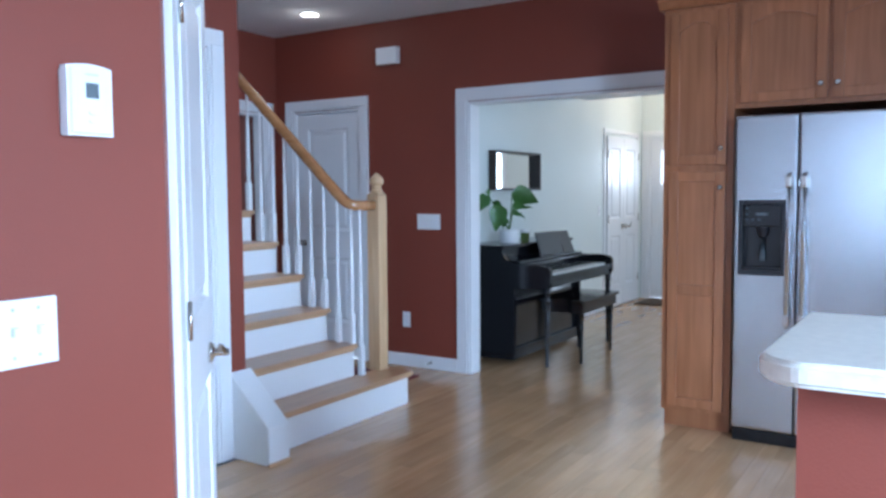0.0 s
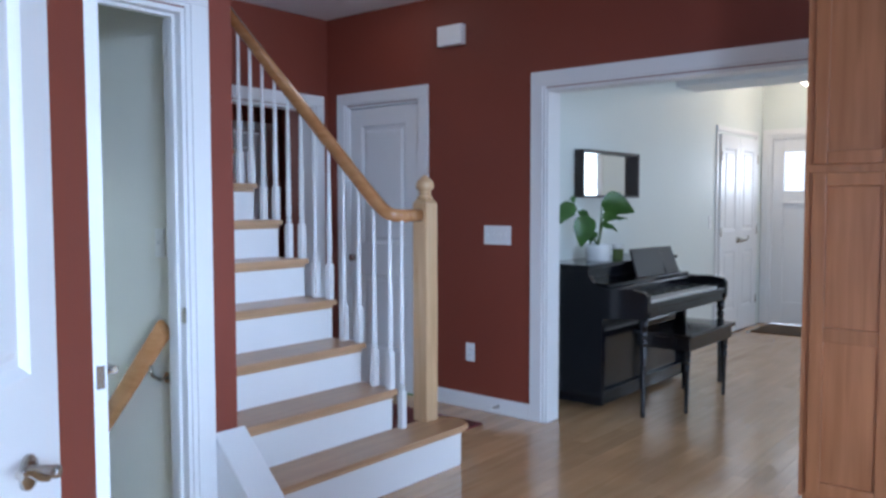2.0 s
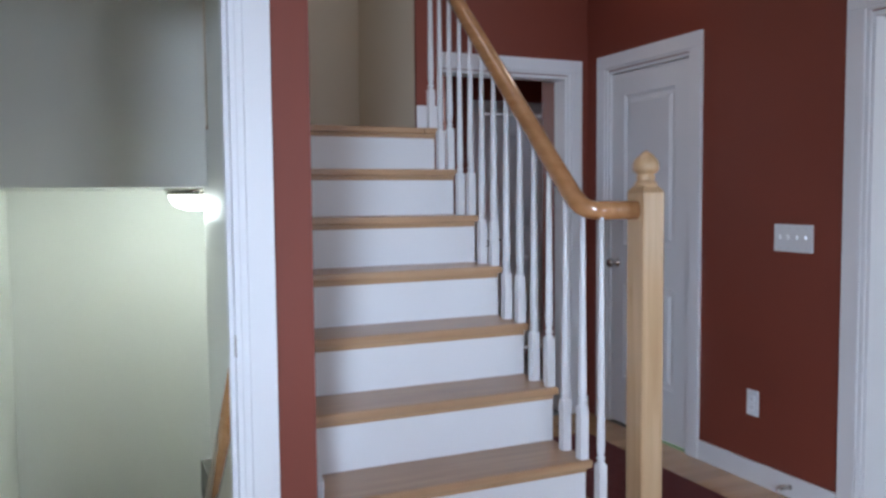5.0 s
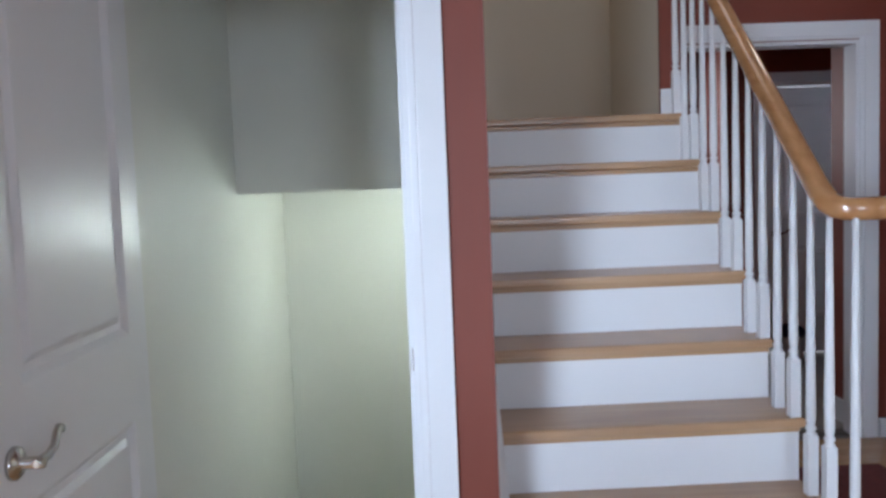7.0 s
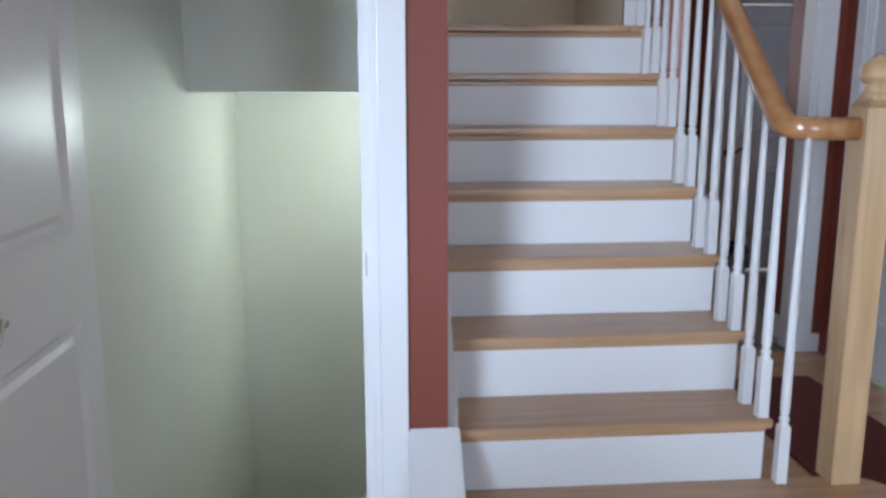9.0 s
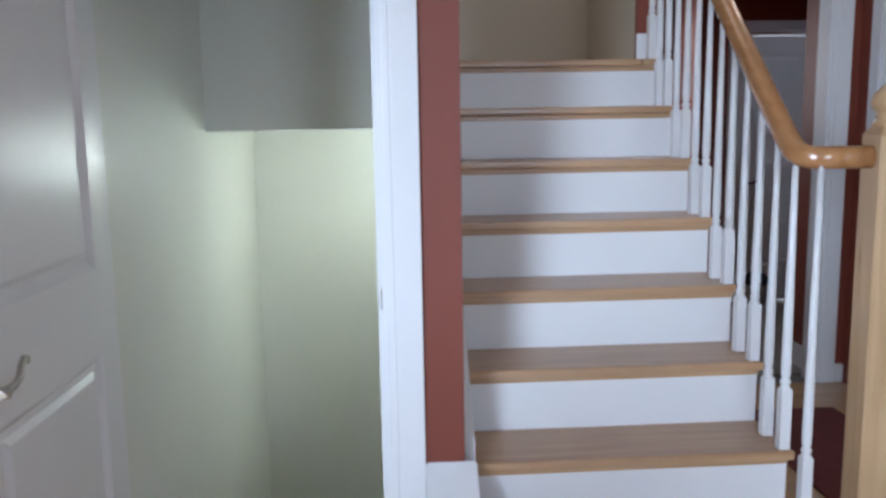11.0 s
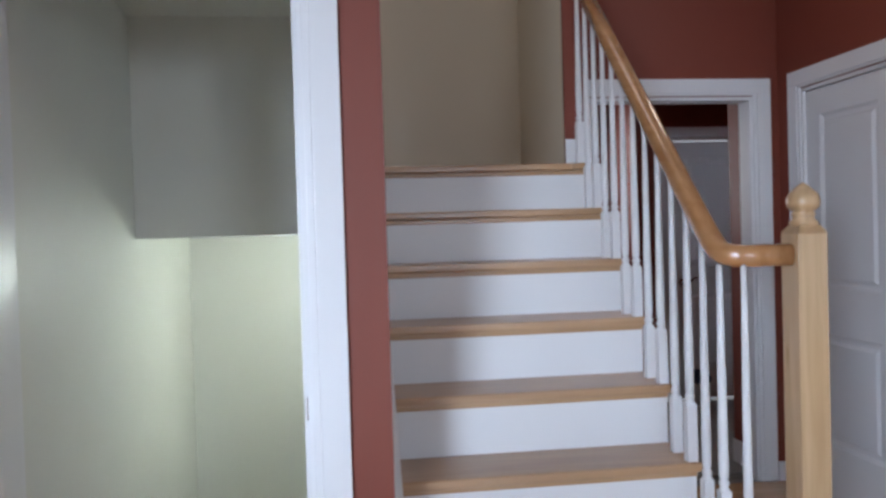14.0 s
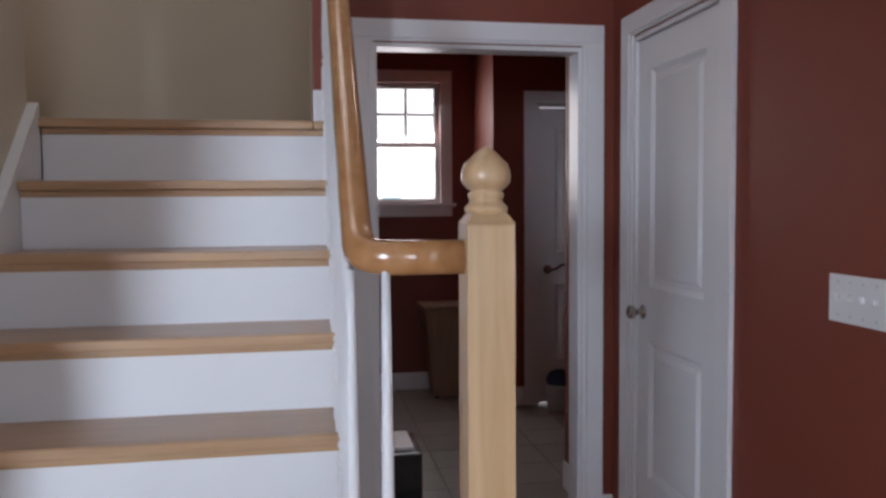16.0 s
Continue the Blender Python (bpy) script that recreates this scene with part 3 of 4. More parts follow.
# handrail, with its quarter turn into the newel
RY = 4.248
rail = thing("stair_handrail", (-3.7, RY, 1.28), "polished honey oak handrail curving level into the newel", "handrail")
RS = 0.925


def rail_z(x):
    return 1.281 + RS * max(0.0, (-3.09 - x))


path = [(-4.44, RY, rail_z(-4.44)), (-4.0, RY, rail_z(-4.0)), (-3.6, RY, rail_z(-3.6)), (-3.24, RY, rail_z(-3.24))]
path += [(-3.19, RY, rail_z(-3.19) + 0.001), (-3.15, RY, 1.339), (-3.12, RY, 1.316), (-3.095, RY + 0.003, 1.299), (-3.075, RY + 0.014, 1.288), (-3.06, RY + 0.032, 1.282), (-3.05, RY + 0.055, 1.281), (-3.046, RY + 0.09, 1.281), (NX, NY - 0.0465, 1.281)]
under("rail", sweep(bmesh.new(), path, 0.062, 0.066, 16, 2.8), OAK_RAIL, rail)
under("rosette", lathe(bmesh.new(), [(0.062, 0), (0.062, 0.008), (0.052, 0.016), (0.046, 0.02)], (-4.4495, RY - 0.004, rail_z(-4.44)), Matrix.Rotation(radians(90), 4, "Y"), 28), OAK_RAIL, rail, "round oak rosette on the wall")

# balusters: two to a tread, square foot, turned taper above
for i in range(15):
    k, back = (i + 1) // 2 + 1, (i + 1) % 2
    bx = nose(k) - 0.028 - (0.11 if i == 0 or not (i % 2) else 0.0)
    if i == 0:
        k, bx = 1, -3.035
    z0 = k * RISE
    top = rail_z(bx) - 0.022 - z0
    b = thing("baluster", (bx, 4.295 if i == 0 else 4.230, z0), "slender white turned baluster on an oak tread", "baluster", "stair balusters")
    part("foot", B(-0.0165, 0.0165, -0.0165, 0.0165, 0.0, 0.185, bevel=0.003), TRIM, b)
    prof = [(0.0165, 0.18), (0.0165, 0.187), (0.011, 0.196), (0.0155, 0.203), (0.0155, 0.209), (0.010, 0.216), (0.0135, 0.226), (0.0145, 0.25), (0.0145, 0.30)]
    prof += [(0.0145 - 0.006 * s, 0.30 + (top - 0.30) * s) for s in (0.25, 0.5, 0.75, 1.0)]
    part("spindle", lathe(bmesh.new(), prof, seg=14), TRIM, b)


# ---- doors ----
def lever(name, parent, x, z, side, reach):
    """Lever handle on a leaf: rose, neck and a curled lever that points along x by reach."""
    h = part(name, lathe(bmesh.new(), [(0.031, 0.0), (0.031, 0.006), (0.026, 0.011), (0.014, 0.014), (0.0115, 0.02), (0.0115, 0.052), (0.009, 0.056)], (x, side * 0.0185, z), Matrix.Rotation(radians(-90 * side), 4, "X"), 22), NICKEL, parent, "satin nickel lever handle")
    y = side * 0.064
    s = math.copysign(1, reach)
    pts = [(x - s * 0.012, y, z), (x + s * 0.01, y, z + 0.002), (x + s * 0.035, y + side * 0.002, z + 0.003), (x + s * 0.06, y + side * 0.001, z + 0.012), (x + s * 0.08, y - side * 0.004, z + 0.028), (x + s * 0.10, y - side * 0.008, z + 0.034), (x + s * 0.112, y - side * 0.008, z + 0.030)]
    part("lever_arm", sweep(bmesh.new(), pts, 0.014, 0.018, 12, 2.2), NICKEL, h)
    return h


def leaf(name, w, label, m, height=2.03, panels=((0.285, 0.83), (1.05, 1.90)), stile=0.115, lite=None, thick=0.036):
    """A moulded two-panel leaf: hinge edge at x=0, width along +x, faces at y = +-thick/2."""
    root = thing(name, (0, 0, 0), label, "door", kind="structure")
    bm = bmesh.new()
    t = thick / 2
    core = t - 0.0125
    zs = [0.012] + [v for p in panels for v in p] + [height]
    box(bm, 0, stile, -t, t, zs[0], zs[-1], bevel=0.002)
    box(bm, w - stile, w, -t, t, zs[0], zs[-1], bevel=0.002)
    for a, b in zip(zs[0::2], zs[1::2]):
        box(bm, stile - 0.001, w - stile + 0.001, -t, t, a, b)
    part("stiles_and_rails", bm, DOOR, root)
    for a, b in panels:
        bm = bmesh.new()
        for side in (-1, 1):
            # sloped moulding round the panel and the raised field inside it
            rings = []
            for ins, d in ((0.0, t - 0.0005), (0.006, t - 0.004), (0.018, core), (0.034, core), (0.050, t - 0.0035), (0.056, t - 0.003)):
                rings.append([bm.verts.new((px, side * d, pz)) for px, pz in ((stile + ins, a + ins), (w - stile - ins, a + ins), (w - stile - ins, b - ins), (stile + ins, b - ins))])
            for r0, r1 in zip(rings, rings[1:]):
                for i in range(4):
                    bm.faces.new((r0[i], r0[(i + 1) % 4], r1[(i + 1) % 4], r1[i]))
            bm.faces.new(rings[-1])
        part("panel", bm, DOOR, root)
    root.matrix_world = m
    return root


def hinge(parent, zs, side, x=0.0):
    for z in zs:
        part("hinge", lathe(bmesh.new(), [(0.006, -0.045), (0.006, 0.045)], (x, side * 0.021, z), seg=10), NICKEL, parent)


d_b = leaf("door_1", 0.755, "open white two-panel basement door with lever handle", pose(-2.962, 2.325, 0, 0, 0, -1.15), 2.048)
lever("handle", d_b, 0.690, 0.92, 1, -0.1)
lever("handle", d_b, 0.690, 0.92, -1, -0.1)
part("latch_plate", B(0.7545, 0.7565, -0.011, 0.011, 0.89, 0.95, bevel=0.001), NICKEL, d_b, "satin latch plate in the door edge")
hinge(d_b, (0.25, 1.05, 1.80), -1)
d_a = leaf("door_2", 0.66, "closed white two-panel pantry door with lever handle", DIAG @ pose(0.172, -0.002, 0), 2.03)
lever("handle", d_a, 0.515, 0.888, -1, -0.1)
hinge(d_a, (0.25, 1.06, 1.78), -1, 0.0)
part("hook", sweep(bmesh.new(), [(0.33, -0.02, 1.90), (0.33, -0.05, 1.89), (0.33, -0.055, 1.915)], 0.012, 0.012), NICKEL, d_a, "small coat hook")
d_c = leaf("door_3", 0.664, "closed white two-panel closet door", pose(-4.631, 5.497, 0), 2.022)
ck = part("door_knob", lathe(bmesh.new(), [(0.028, 0.0), (0.028, 0.005), (0.012, 0.01), (0.011, 0.03), (0.024, 0.04), (0.028, 0.05), (0.024, 0.062), (0.012, 0.068)], (0.06, -0.0185, 0.945), Matrix.Rotation(radians(90), 4, "X"), 22), NICKEL, d_c, "satin nickel knob")
hinge(d_c, (0.25, 1.05, 1.80), -1, 0.664)
d_l = leaf("door_4", 0.67, "closed white two-panel door in the laundry room", pose(-6.86, 5.72, 0, 0, 0, 90), 2.025)
lever("handle", d_l, 0.06, 0.93, -1, 0.1)

# ---- music room ----


def piano():
    p = thing("upright_piano", (-3.04, 6.64, 0), "black lacquered console piano with open keyboard and music desk", "piano")
    x0, y0, y1 = -3.28, 5.93, 7.27
    side = [(x0, 0.03), (-2.80, 0.03), (-2.80, 0.60), (-2.50, 0.62), (-2.485, 0.66), (-2.485, 0.755), (-2.51, 0.785), (-2.60, 0.80), (-2.72, 0.795), (-2.80, 0.80), (-2.865, 0.825), (-2.90, 0.87), (-2.905, 0.915), (x0, 0.915)]
    for a, b in ((y0, y0 + 0.045), (y1 - 0.045, y1)):
        bm = prism(bmesh.new(), side, 1, a, b)
        bmesh.ops.bevel(bm, geom=[e for e in bm.edges if abs(e.verts[0].co.y - e.verts[1].co.y) < 1e-4], offset=0.0015, segments=1, affect="EDGES")
        under("side_panel", bm, PIANO, p)
    under("lid", B(x0, -2.885, y0 - 0.012, y1 + 0.012, 0.916, 0.94, bevel=0.006), PIANO, p)
    under("back_panel", B(x0, x0 + 0.03, y0 + 0.0455, y1 - 0.0455, 0.05, 0.915), PIANO, p)
    under("upper_panel", B(-2.955, -2.93, y0 + 0.046, y1 - 0.046, 0.74, 0.915, bevel=0.003), PIANO, p)
    under("lower_panel", B(-2.86, -2.835, y0 + 0.046, y1 - 0.046, 0.12, 0.50, bevel=0.004), PIANO, p)
    # Guessed tilt: mirrors the pale ceiling as a light band under the keys
    under("reflecting_board", prism(bmesh.new(), [(-2.86, 0.5005), (-2.836, 0.5005), (-2.872, 0.615), (-2.896, 0.615)], 1, y0 + 0.046, y1 - 0.046), PIANO, p, "lacquered board under the keys, tilted to catch a pale reflection")
    under("toe_rail", B(-2.87, -2.81, y0 + 0.046, y1 - 0.046, 0.03, 0.119, bevel=0.004), PIANO, p)
    under("key_bed", B(-2.95, -2.50, y0 + 0.046, y1 - 0.046, 0.62, 0.675, bevel=0.004), PIANO, p)
    under("key_slip", B(-2.515, -2.49, y0 + 0.046, y1 - 0.046, 0.676, 0.715, bevel=0.004), PIANO, p)
    under("fallboard", B(-2.78, -2.74, y0 + 0.046, y1 - 0.046, 0.70, 0.795, bevel=0.008), PIANO, p)
    under("key_shelf", B(-2.93, -2.77, y0 + 0.046, y1 - 0.046, 0.796, 0.82, bevel=0.004), PIANO, p)
    for a in (y0 + 0.047, y1 - 0.107):
        under("cheek_block", B(-2.735, -2.517, a, a + 0.06, 0.676, 0.745, bevel=0.006), PIANO, p)
    for i in range(36):
        ya = y0 + 0.115 + i * (y1 - y0 - 0.23) / 36
        k = under("white_key", B(-2.735, -2.52, ya, ya + (y1 - y0 - 0.23) / 36 - 0.0015, 0.69, 0.728, bevel=0.0015), IVORY, p)
        if i % 7 not in (2, 6):
            under("black_key", B(-2.735, -2.61, ya + 0.024, ya + 0.038, 0.729, 0.741, bevel=0.0015), BLACK, p)
    # music desk leaning back on the shelf, in two leaves
    for a, b, t in ((6.46, 6.91, 16), (6.93, 7.16, 22)):
        bm = B(-0.008, 0.008, a, b, 0.0, 0.205, bevel=0.004)
        bmesh.ops.transform(bm, matrix=pose(-2.82, 0, 0.822, 0, -t, 0), verts=bm.verts)
        under("music_desk", bm, SATINB, p)
    for ly in (y0 + 0.03, y1 - 0.03):
        prof = [(0.014, 0.0), (0.016, 0.02), (0.014, 0.05), (0.019, 0.30), (0.023, 0.44), (0.016, 0.45), (0.027, 0.462), (0.027, 0.475), (0.017, 0.487), (0.024, 0.50), (0.026, 0.53), (0.018, 0.545), (0.028, 0.56), (0.028, 0.622)]
        under("leg", lathe(bmesh.new(), prof, (-2.525, ly, 0.0), seg=18), PIANO, p)
    return p


piano()
bench = thing("piano_bench", (-2.51, 6.66, 0), "black lacquered piano bench with turned legs", "bench")
under("seat", B(-2.70, -2.30, 6.16, 6.93, 0.485, 0.512, bevel=0.008), PIANO, bench)
for r in ((-2.68, -2.32, 6.18, 6.20), (-2.68, -2.32, 6.89, 6.91), (-2.68, -2.66, 6.2005, 6.8895), (-2.34, -2.32, 6.2005, 6.8895)):
    under("apron", B(*r, 0.405, 0.4845, bevel=0.003), PIANO, bench)
for lx in (-2.645, -2.355):
    for ly in (6.225, 6.865):
        under("leg", lathe(bmesh.new(), [(0.012, 0.0), (0.014, 0.008), (0.012, 0.03), (0.018, 0.25), (0.021, 0.31), (0.015, 0.32), (0.024, 0.332), (0.024, 0.34), (0.018, 0.35), (0.025, 0.365), (0.025, 0.4845)], (lx, ly, 0), seg=18), PIANO, bench)

# shadow-box mirror on the wall
mir = thing("wall_mirror", (-3.30, 6.865, 1.38), "deep espresso framed wall mirror above the piano", "mirror")
my0, my1, mz0, mz1 = 6.42, 7.31, 1.38, 1.728
under("frame_board", B(-3.298, -3.225, my0, my0 + 0.02, mz0, mz1, bevel=0.002), ESPRESSO, mir)
under("frame_board", B(-3.298, -3.225, my1 - 0.02, my1, mz0, mz1, bevel=0.002), ESPRESSO, mir)
under("frame_board", B(-3.298, -3.225, my0 + 0.0205, my1 - 0.0205, mz0, mz0 + 0.018, bevel=0.002), ESPRESSO, mir)
under("frame_board", B(-3.298, -3.225, my0 + 0.0205, my1 - 0.0205, mz1 - 0.018, mz1, bevel=0.002), ESPRESSO, mir)
under("mirror_glass", B(-3.296, -3.285, my0 + 0.0205, my1 - 0.0205, mz0 + 0.0185, mz1 - 0.0185), MIRROR, mir, "silvered mirror glass")


def big_leaf(bm, root, tip, width, droop, seed, roll=0.0):
    rnd = random.Random(seed)
    a, b = Vector(root), Vector(tip)
    d = b - a
    side = d.cross(Vector((0, 0, 1))).normalized()
    up = side.cross(d).normalized()
    side, up = side * math.cos(roll) + up * math.sin(roll), up * math.cos(roll) - side * math.sin(roll)
    n = 9
    rows = []
    for i in range(n + 1):
        s = i / n
        wd = width / 2 * math.sin(math.pi * min(0.995, 0.03 + 0.965 * s ** 0.62)) ** 0.9
        c = a + d * s + Vector((0, 0, -droop * s * s)) + up * 0.02 * math.sin(3 * s)
        wob = 0.008 * rnd.uniform(-1, 1)
        rows.append([bm.verts.new(c + side * wd * u + up * (0.25 * abs(u) * wd + wob * abs(u))) for u in (-1, -0.5, 0, 0.5, 1)])
    for r0, r1 in zip(rows, rows[1:]):
        for j in range(4):
            f = bm.faces.new((r0[j], r0[j + 1], r1[j + 1], r1[j]))
            f.smooth = True


plant = thing("potted_plant", (-3.028, 6.290, 0.941), "broad-leaved green plant in a white pot on the piano", "plant")
part("pot", lathe(bmesh.new(), [(0.076, 0.0), (0.081, 0.004), (0.085, 0.106), (0.087, 0.115), (0.078, 0.115), (0.075, 0.1), (0.02, 0.094)], seg=26), CERAMIC, plant, "white ceramic pot")
rnd = random.Random(5)
leaves = [(0.02, 0.41, 0.24, 0.355, 0.17, 1.25, 0.04), (-0.075, 0.315, -0.12, 0.115, 0.155, 1.4, 0.05), (-0.165, 0.39, -0.30, 0.255, 0.13, 1.15, -0.02), (-0.14, 0.34, -0.05, 0.27, 0.07, 0.9, -0.06),
          (0.01, 0.25, 0.13, 0.215, 0.05, 0.9, 0.03), (0.03, 0.265, 0.20, 0.307, 0.05, 0.9, -0.03), (0.025, 0.29, 0.17, 0.35, 0.07, 1.0, 0.0), (-0.01, 0.20, -0.06, 0.13, 0.06, 0.9, 0.04), (-0.17, 0.40, -0.155, 0.47, 0.05, 1.0, -0.03)]
specs = [((0.858 * r0 + 0.51 * d, 0.513 * r0 - 0.86 * d, u0), (0.858 * r1 + 0.51 * d, 0.513 * r1 - 0.86 * d, u1), w, roll) for r0, u0, r1, u1, w, roll, d in leaves]
for i, (a, b, w, roll) in enumerate(specs):
    bm = bmesh.new()
    big_leaf(bm, a, b, w, 0.02, i, roll)
    lf = part("leaf", bm, LEAF, plant)
    mid = (a[0] * 0.5, a[1] * 0.4, a[2] * 0.6)
    part("stem", sweep(bmesh.new(), [(0, 0, 0.094), mid, a, (a[0] * 0.9 + b[0] * 0.1, a[1] * 0.9 + b[1] * 0.1, a[2] * 0.9 + b[2] * 0.1 + 0.003)], 0.008, 0.008, 8), STEM, plant)
cand = thing("candle_jar", (-3.0, 6.525, 0.941), "small glass jar with a green candle on the piano", "candle")
part("jar", lathe(bmesh.new(), [(0.036, 0.0), (0.038, 0.003), (0.038, 0.10), (0.035, 0.10), (0.034, 0.08), (0.005, 0.079)], seg=22), MOSS, cand)
part("rim", lathe(bmesh.new(), [(0.039, 0.075), (0.0395, 0.104), (0.036, 0.104)], seg=22), CERAMIC, cand)

# double closet doors in the foyer, front door, rug
casing("double_door_casing", "thin white casing round the foyer double doors", (9.16, 10.22), 2.035, -3.30, 1, 0.02, "x", w=0.06)
for i, (yy, nm) in enumerate(((9.18, "near"), (9.70, "far"))):
    d = leaf("door_5" if i == 0 else "door_6", 0.515, "white panelled leaf of the foyer double doors", pose(-3.284, yy, 0, 0, 0, 90), 2.012, panels=((0.25, 0.85), (1.05, 1.88)), stile=0.10, thick=0.03)
    lever("handle", d, 0.46 if i == 0 else 0.055, 0.95, -1, -0.09 if i == 0 else 0.09)
    hinge(d, (0.3, 1.05, 1.8), -1, 0.0 if i == 0 else 0.515)
casing("front_door_casing", "white casing round the front door", (-3.205, -2.285), 2.05, 10.45, -1, 0.12, "y", w=0.085)
wn = thing("window_2", (-1.13, 10.45, 0.83), "tall narrow white framed window beside the front door", "window", kind="structure")
for r in ((-1.31, -1.231, 0.83, 2.07), (-1.029, -0.95, 0.83, 2.07), (-1.31, -0.95, 2.071, 2.15), (-1.33, -0.93, 0.79, 0.829)):
    under("window_frame", B(r[0], r[1], 10.43, 10.4495, r[2], r[3], bevel=0.003), TRIM, wn)
under("pane", B(-1.23, -1.03, 10.52, 10.526, 0.831, 2.069), GLASS, wn).visible_shadow = False
# Glowing sheet added outside the front door's lite and window for brightness
structure("backdrop", B(-12, 8, 15.0, 15.1, -3, 8), SIDING, "pale glowing sheet in place of daylight beyond the front door", "backdrop")
fd = thing("door_7", (-2.745, 10.5, 0), "white front door with a bright glazed upper lite", "door", kind="structure")
for nm, r in (("stile", (-3.186, -3.07, 0.01, 2.03)), ("stile", (-2.42, -2.304, 0.01, 2.03)), ("rail", (-3.0695, -2.4205, 0.01, 0.25)), ("rail", (-3.0695, -2.4205, 1.30, 1.465)), ("rail", (-3.0695, -2.4205, 1.885, 2.03)), ("mullion", (-2.80, -2.69, 0.2505, 1.2995))):
    under(nm, B(r[0], r[1], 10.48, 10.52, r[2], r[3], bevel=0.002), DOOR, fd)
for a, b in ((-3.0695, -2.8005), (-2.6895, -2.4205)):
    under("panel", B(a, b, 10.49, 10.51, 0.2505, 1.2995, bevel=0.003), DOOR, fd)
under("dentil_shelf", B(-3.10, -2.39, 10.455, 10.4795, 1.325, 1.35, bevel=0.004), DOOR, fd)
pane = under("pane", B(-3.07, -2.42, 10.497, 10.503, 1.465, 1.885), GLASS, fd, "clear glass lite")
pane.visible_shadow = False
for xx in (-2.853, -2.637):
    under("muntin", B(xx - 0.01, xx + 0.01, 10.485, 10.4965, 1.4655, 1.8845, bevel=0.002), DOOR, fd)
for z in (0.3, 1.05, 1.8):
    part("hinge", lathe(bmesh.new(), [(0.008, -0.05), (0.008, 0.05)], (-0.452, -0.028, z), seg=10), NICKEL, fd)
tagged(part("entry_rug", B(-3.15, -2.1, 9.75, 10.35, 0.001, 0.012, bevel=0.004), MATB), "brown woven mat before the front door", "rug")
sw = thing("light_switch", (-3.30, 8.98, 1.15), "small white light switch beside the double doors", "light switch")
part("plate", B(0.0005, 0.007, -0.036, 0.036, -0.06, 0.06, bevel=0.003), PLASTIC, sw)
part("toggle", B(0.0071, 0.016, -0.005, 0.005, -0.01, 0.012, bevel=0.002), PLASTIC, sw)

foyer = thing("foyer_ceiling_light", (-2.58, 9.75, CEIL_Z), "lit warm semi-flush ceiling light in the foyer", "ceiling light")
part("canopy", lathe(bmesh.new(), [(0.075, -0.001), (0.075, -0.015), (0.02, -0.03), (0.02, -0.09)], seg=28), NICKEL, foyer, "satin metal canopy")
fg = part("shade", lathe(bmesh.new(), [(0.15, -0.10), (0.155, -0.115), (0.14, -0.17), (0.09, -0.215), (0.03, -0.232), (0.006, -0.234)], seg=32), WARM_ON, foyer, "glowing frosted bowl")
fg.visible_shadow = False
part("rim", lathe(bmesh.new(), [(0.02, -0.0902), (0.157, -0.096), (0.159, -0.108), (0.1555, -0.108)], seg=32), NICKEL, foyer)

# ---- hall ----
tagged(part("hall_rug", B(-4.45, -3.20, 4.66, 5.19, 0.001, 0.012, bevel=0.004), MAT), "dark red rug on the oak floor beside the stairs", "rug")


def switch_plate(name, at, gangs, m, label, decora=False):
    w = 0.07 + 0.046 * (gangs - 1)
    s = thing(name, (0, 0, 0), label, "light switch")
    part("plate", B(-w / 2, w / 2, -0.007, -0.0005, -0.06, 0.06, bevel=0.003), PLASTIC, s)
    for g in range(gangs):
        u = (g - (gangs - 1) / 2) * 0.046
        if decora:
            part("rocker", B(u - 0.016, u + 0.016, -0.011, -0.0071, -0.033, 0.033, bevel=0.002), PLASTIC, s)
        else:
            bm = B(u - 0.005, u + 0.005, -0.02, -0.0071, -0.004, 0.012, bevel=0.002)
            part("toggle", bm, PLASTIC, s)
        for zz in (-0.042, 0.042):
            part("screw", lathe(bmesh.new(), [(0.003, 0), (0.002, 0.001)], (u, -0.007, zz), Matrix.Rotation(radians(90), 4, "X"), 8), SHADOWP, s)
    s.matrix_world = m
    return s


switch_plate("light_switch", 0, 4, pose(-3.287, 5.465, 1.14), "white four-gang light switch plate on the red wall")
outlet = thing("wall_outlet", (-3.503, 5.465, 0.37), "white double wall outlet above the baseboard", "outlet")
part("plate", B(-0.036, 0.036, -0.007, -0.0005, -0.06, 0.06, bevel=0.003), PLASTIC, outlet)
for zz in (-0.02, 0.02):
    s = part("socket", B(-0.016, 0.016, -0.0095, -0.0071, zz - 0.014, zz + 0.014, bevel=0.004), PLASTIC, outlet)
    for u in (-0.006, 0.006):
        part("slot", B(u - 0.001, u + 0.001, -0.0099, -0.0096, zz - 0.004, zz + 0.005), BLACK, s)
chime = thing("door_chime", (-3.64, 5.465, 2.36), "white plastic door chime box high on the wall", "door chime")
part("cover", B(-0.10, 0.10, -0.055, -0.004, 0.0, 0.128, bevel=0.006), PLASTIC, chime)
part("back_plate", B(-0.094, 0.094, -0.0039, -0.0005, 0.006, 0.122), SHADOWP, chime)
stop = thing("door_stop", (-3.27, 5.449, 0.05), "small metal spring door stop on the baseboard", "door stop")
part("spring", lathe(bmesh.new(), [(0.012, 0), (0.006, 0.006)] + [(0.006 + 0.0015 * (i % 2), 0.008 + 0.004 * i) for i in range(14)] + [(0.006, 0.066)], turn=Matrix.Rotation(radians(90), 4, "X"), seg=12), NICKEL, stop)
part("tip", lathe(bmesh.new(), [(0.008, 0.0661), (0.009, 0.072), (0.006, 0.08)], turn=Matrix.Rotation(radians(90), 4, "X"), seg=12), PLASTIC, stop)
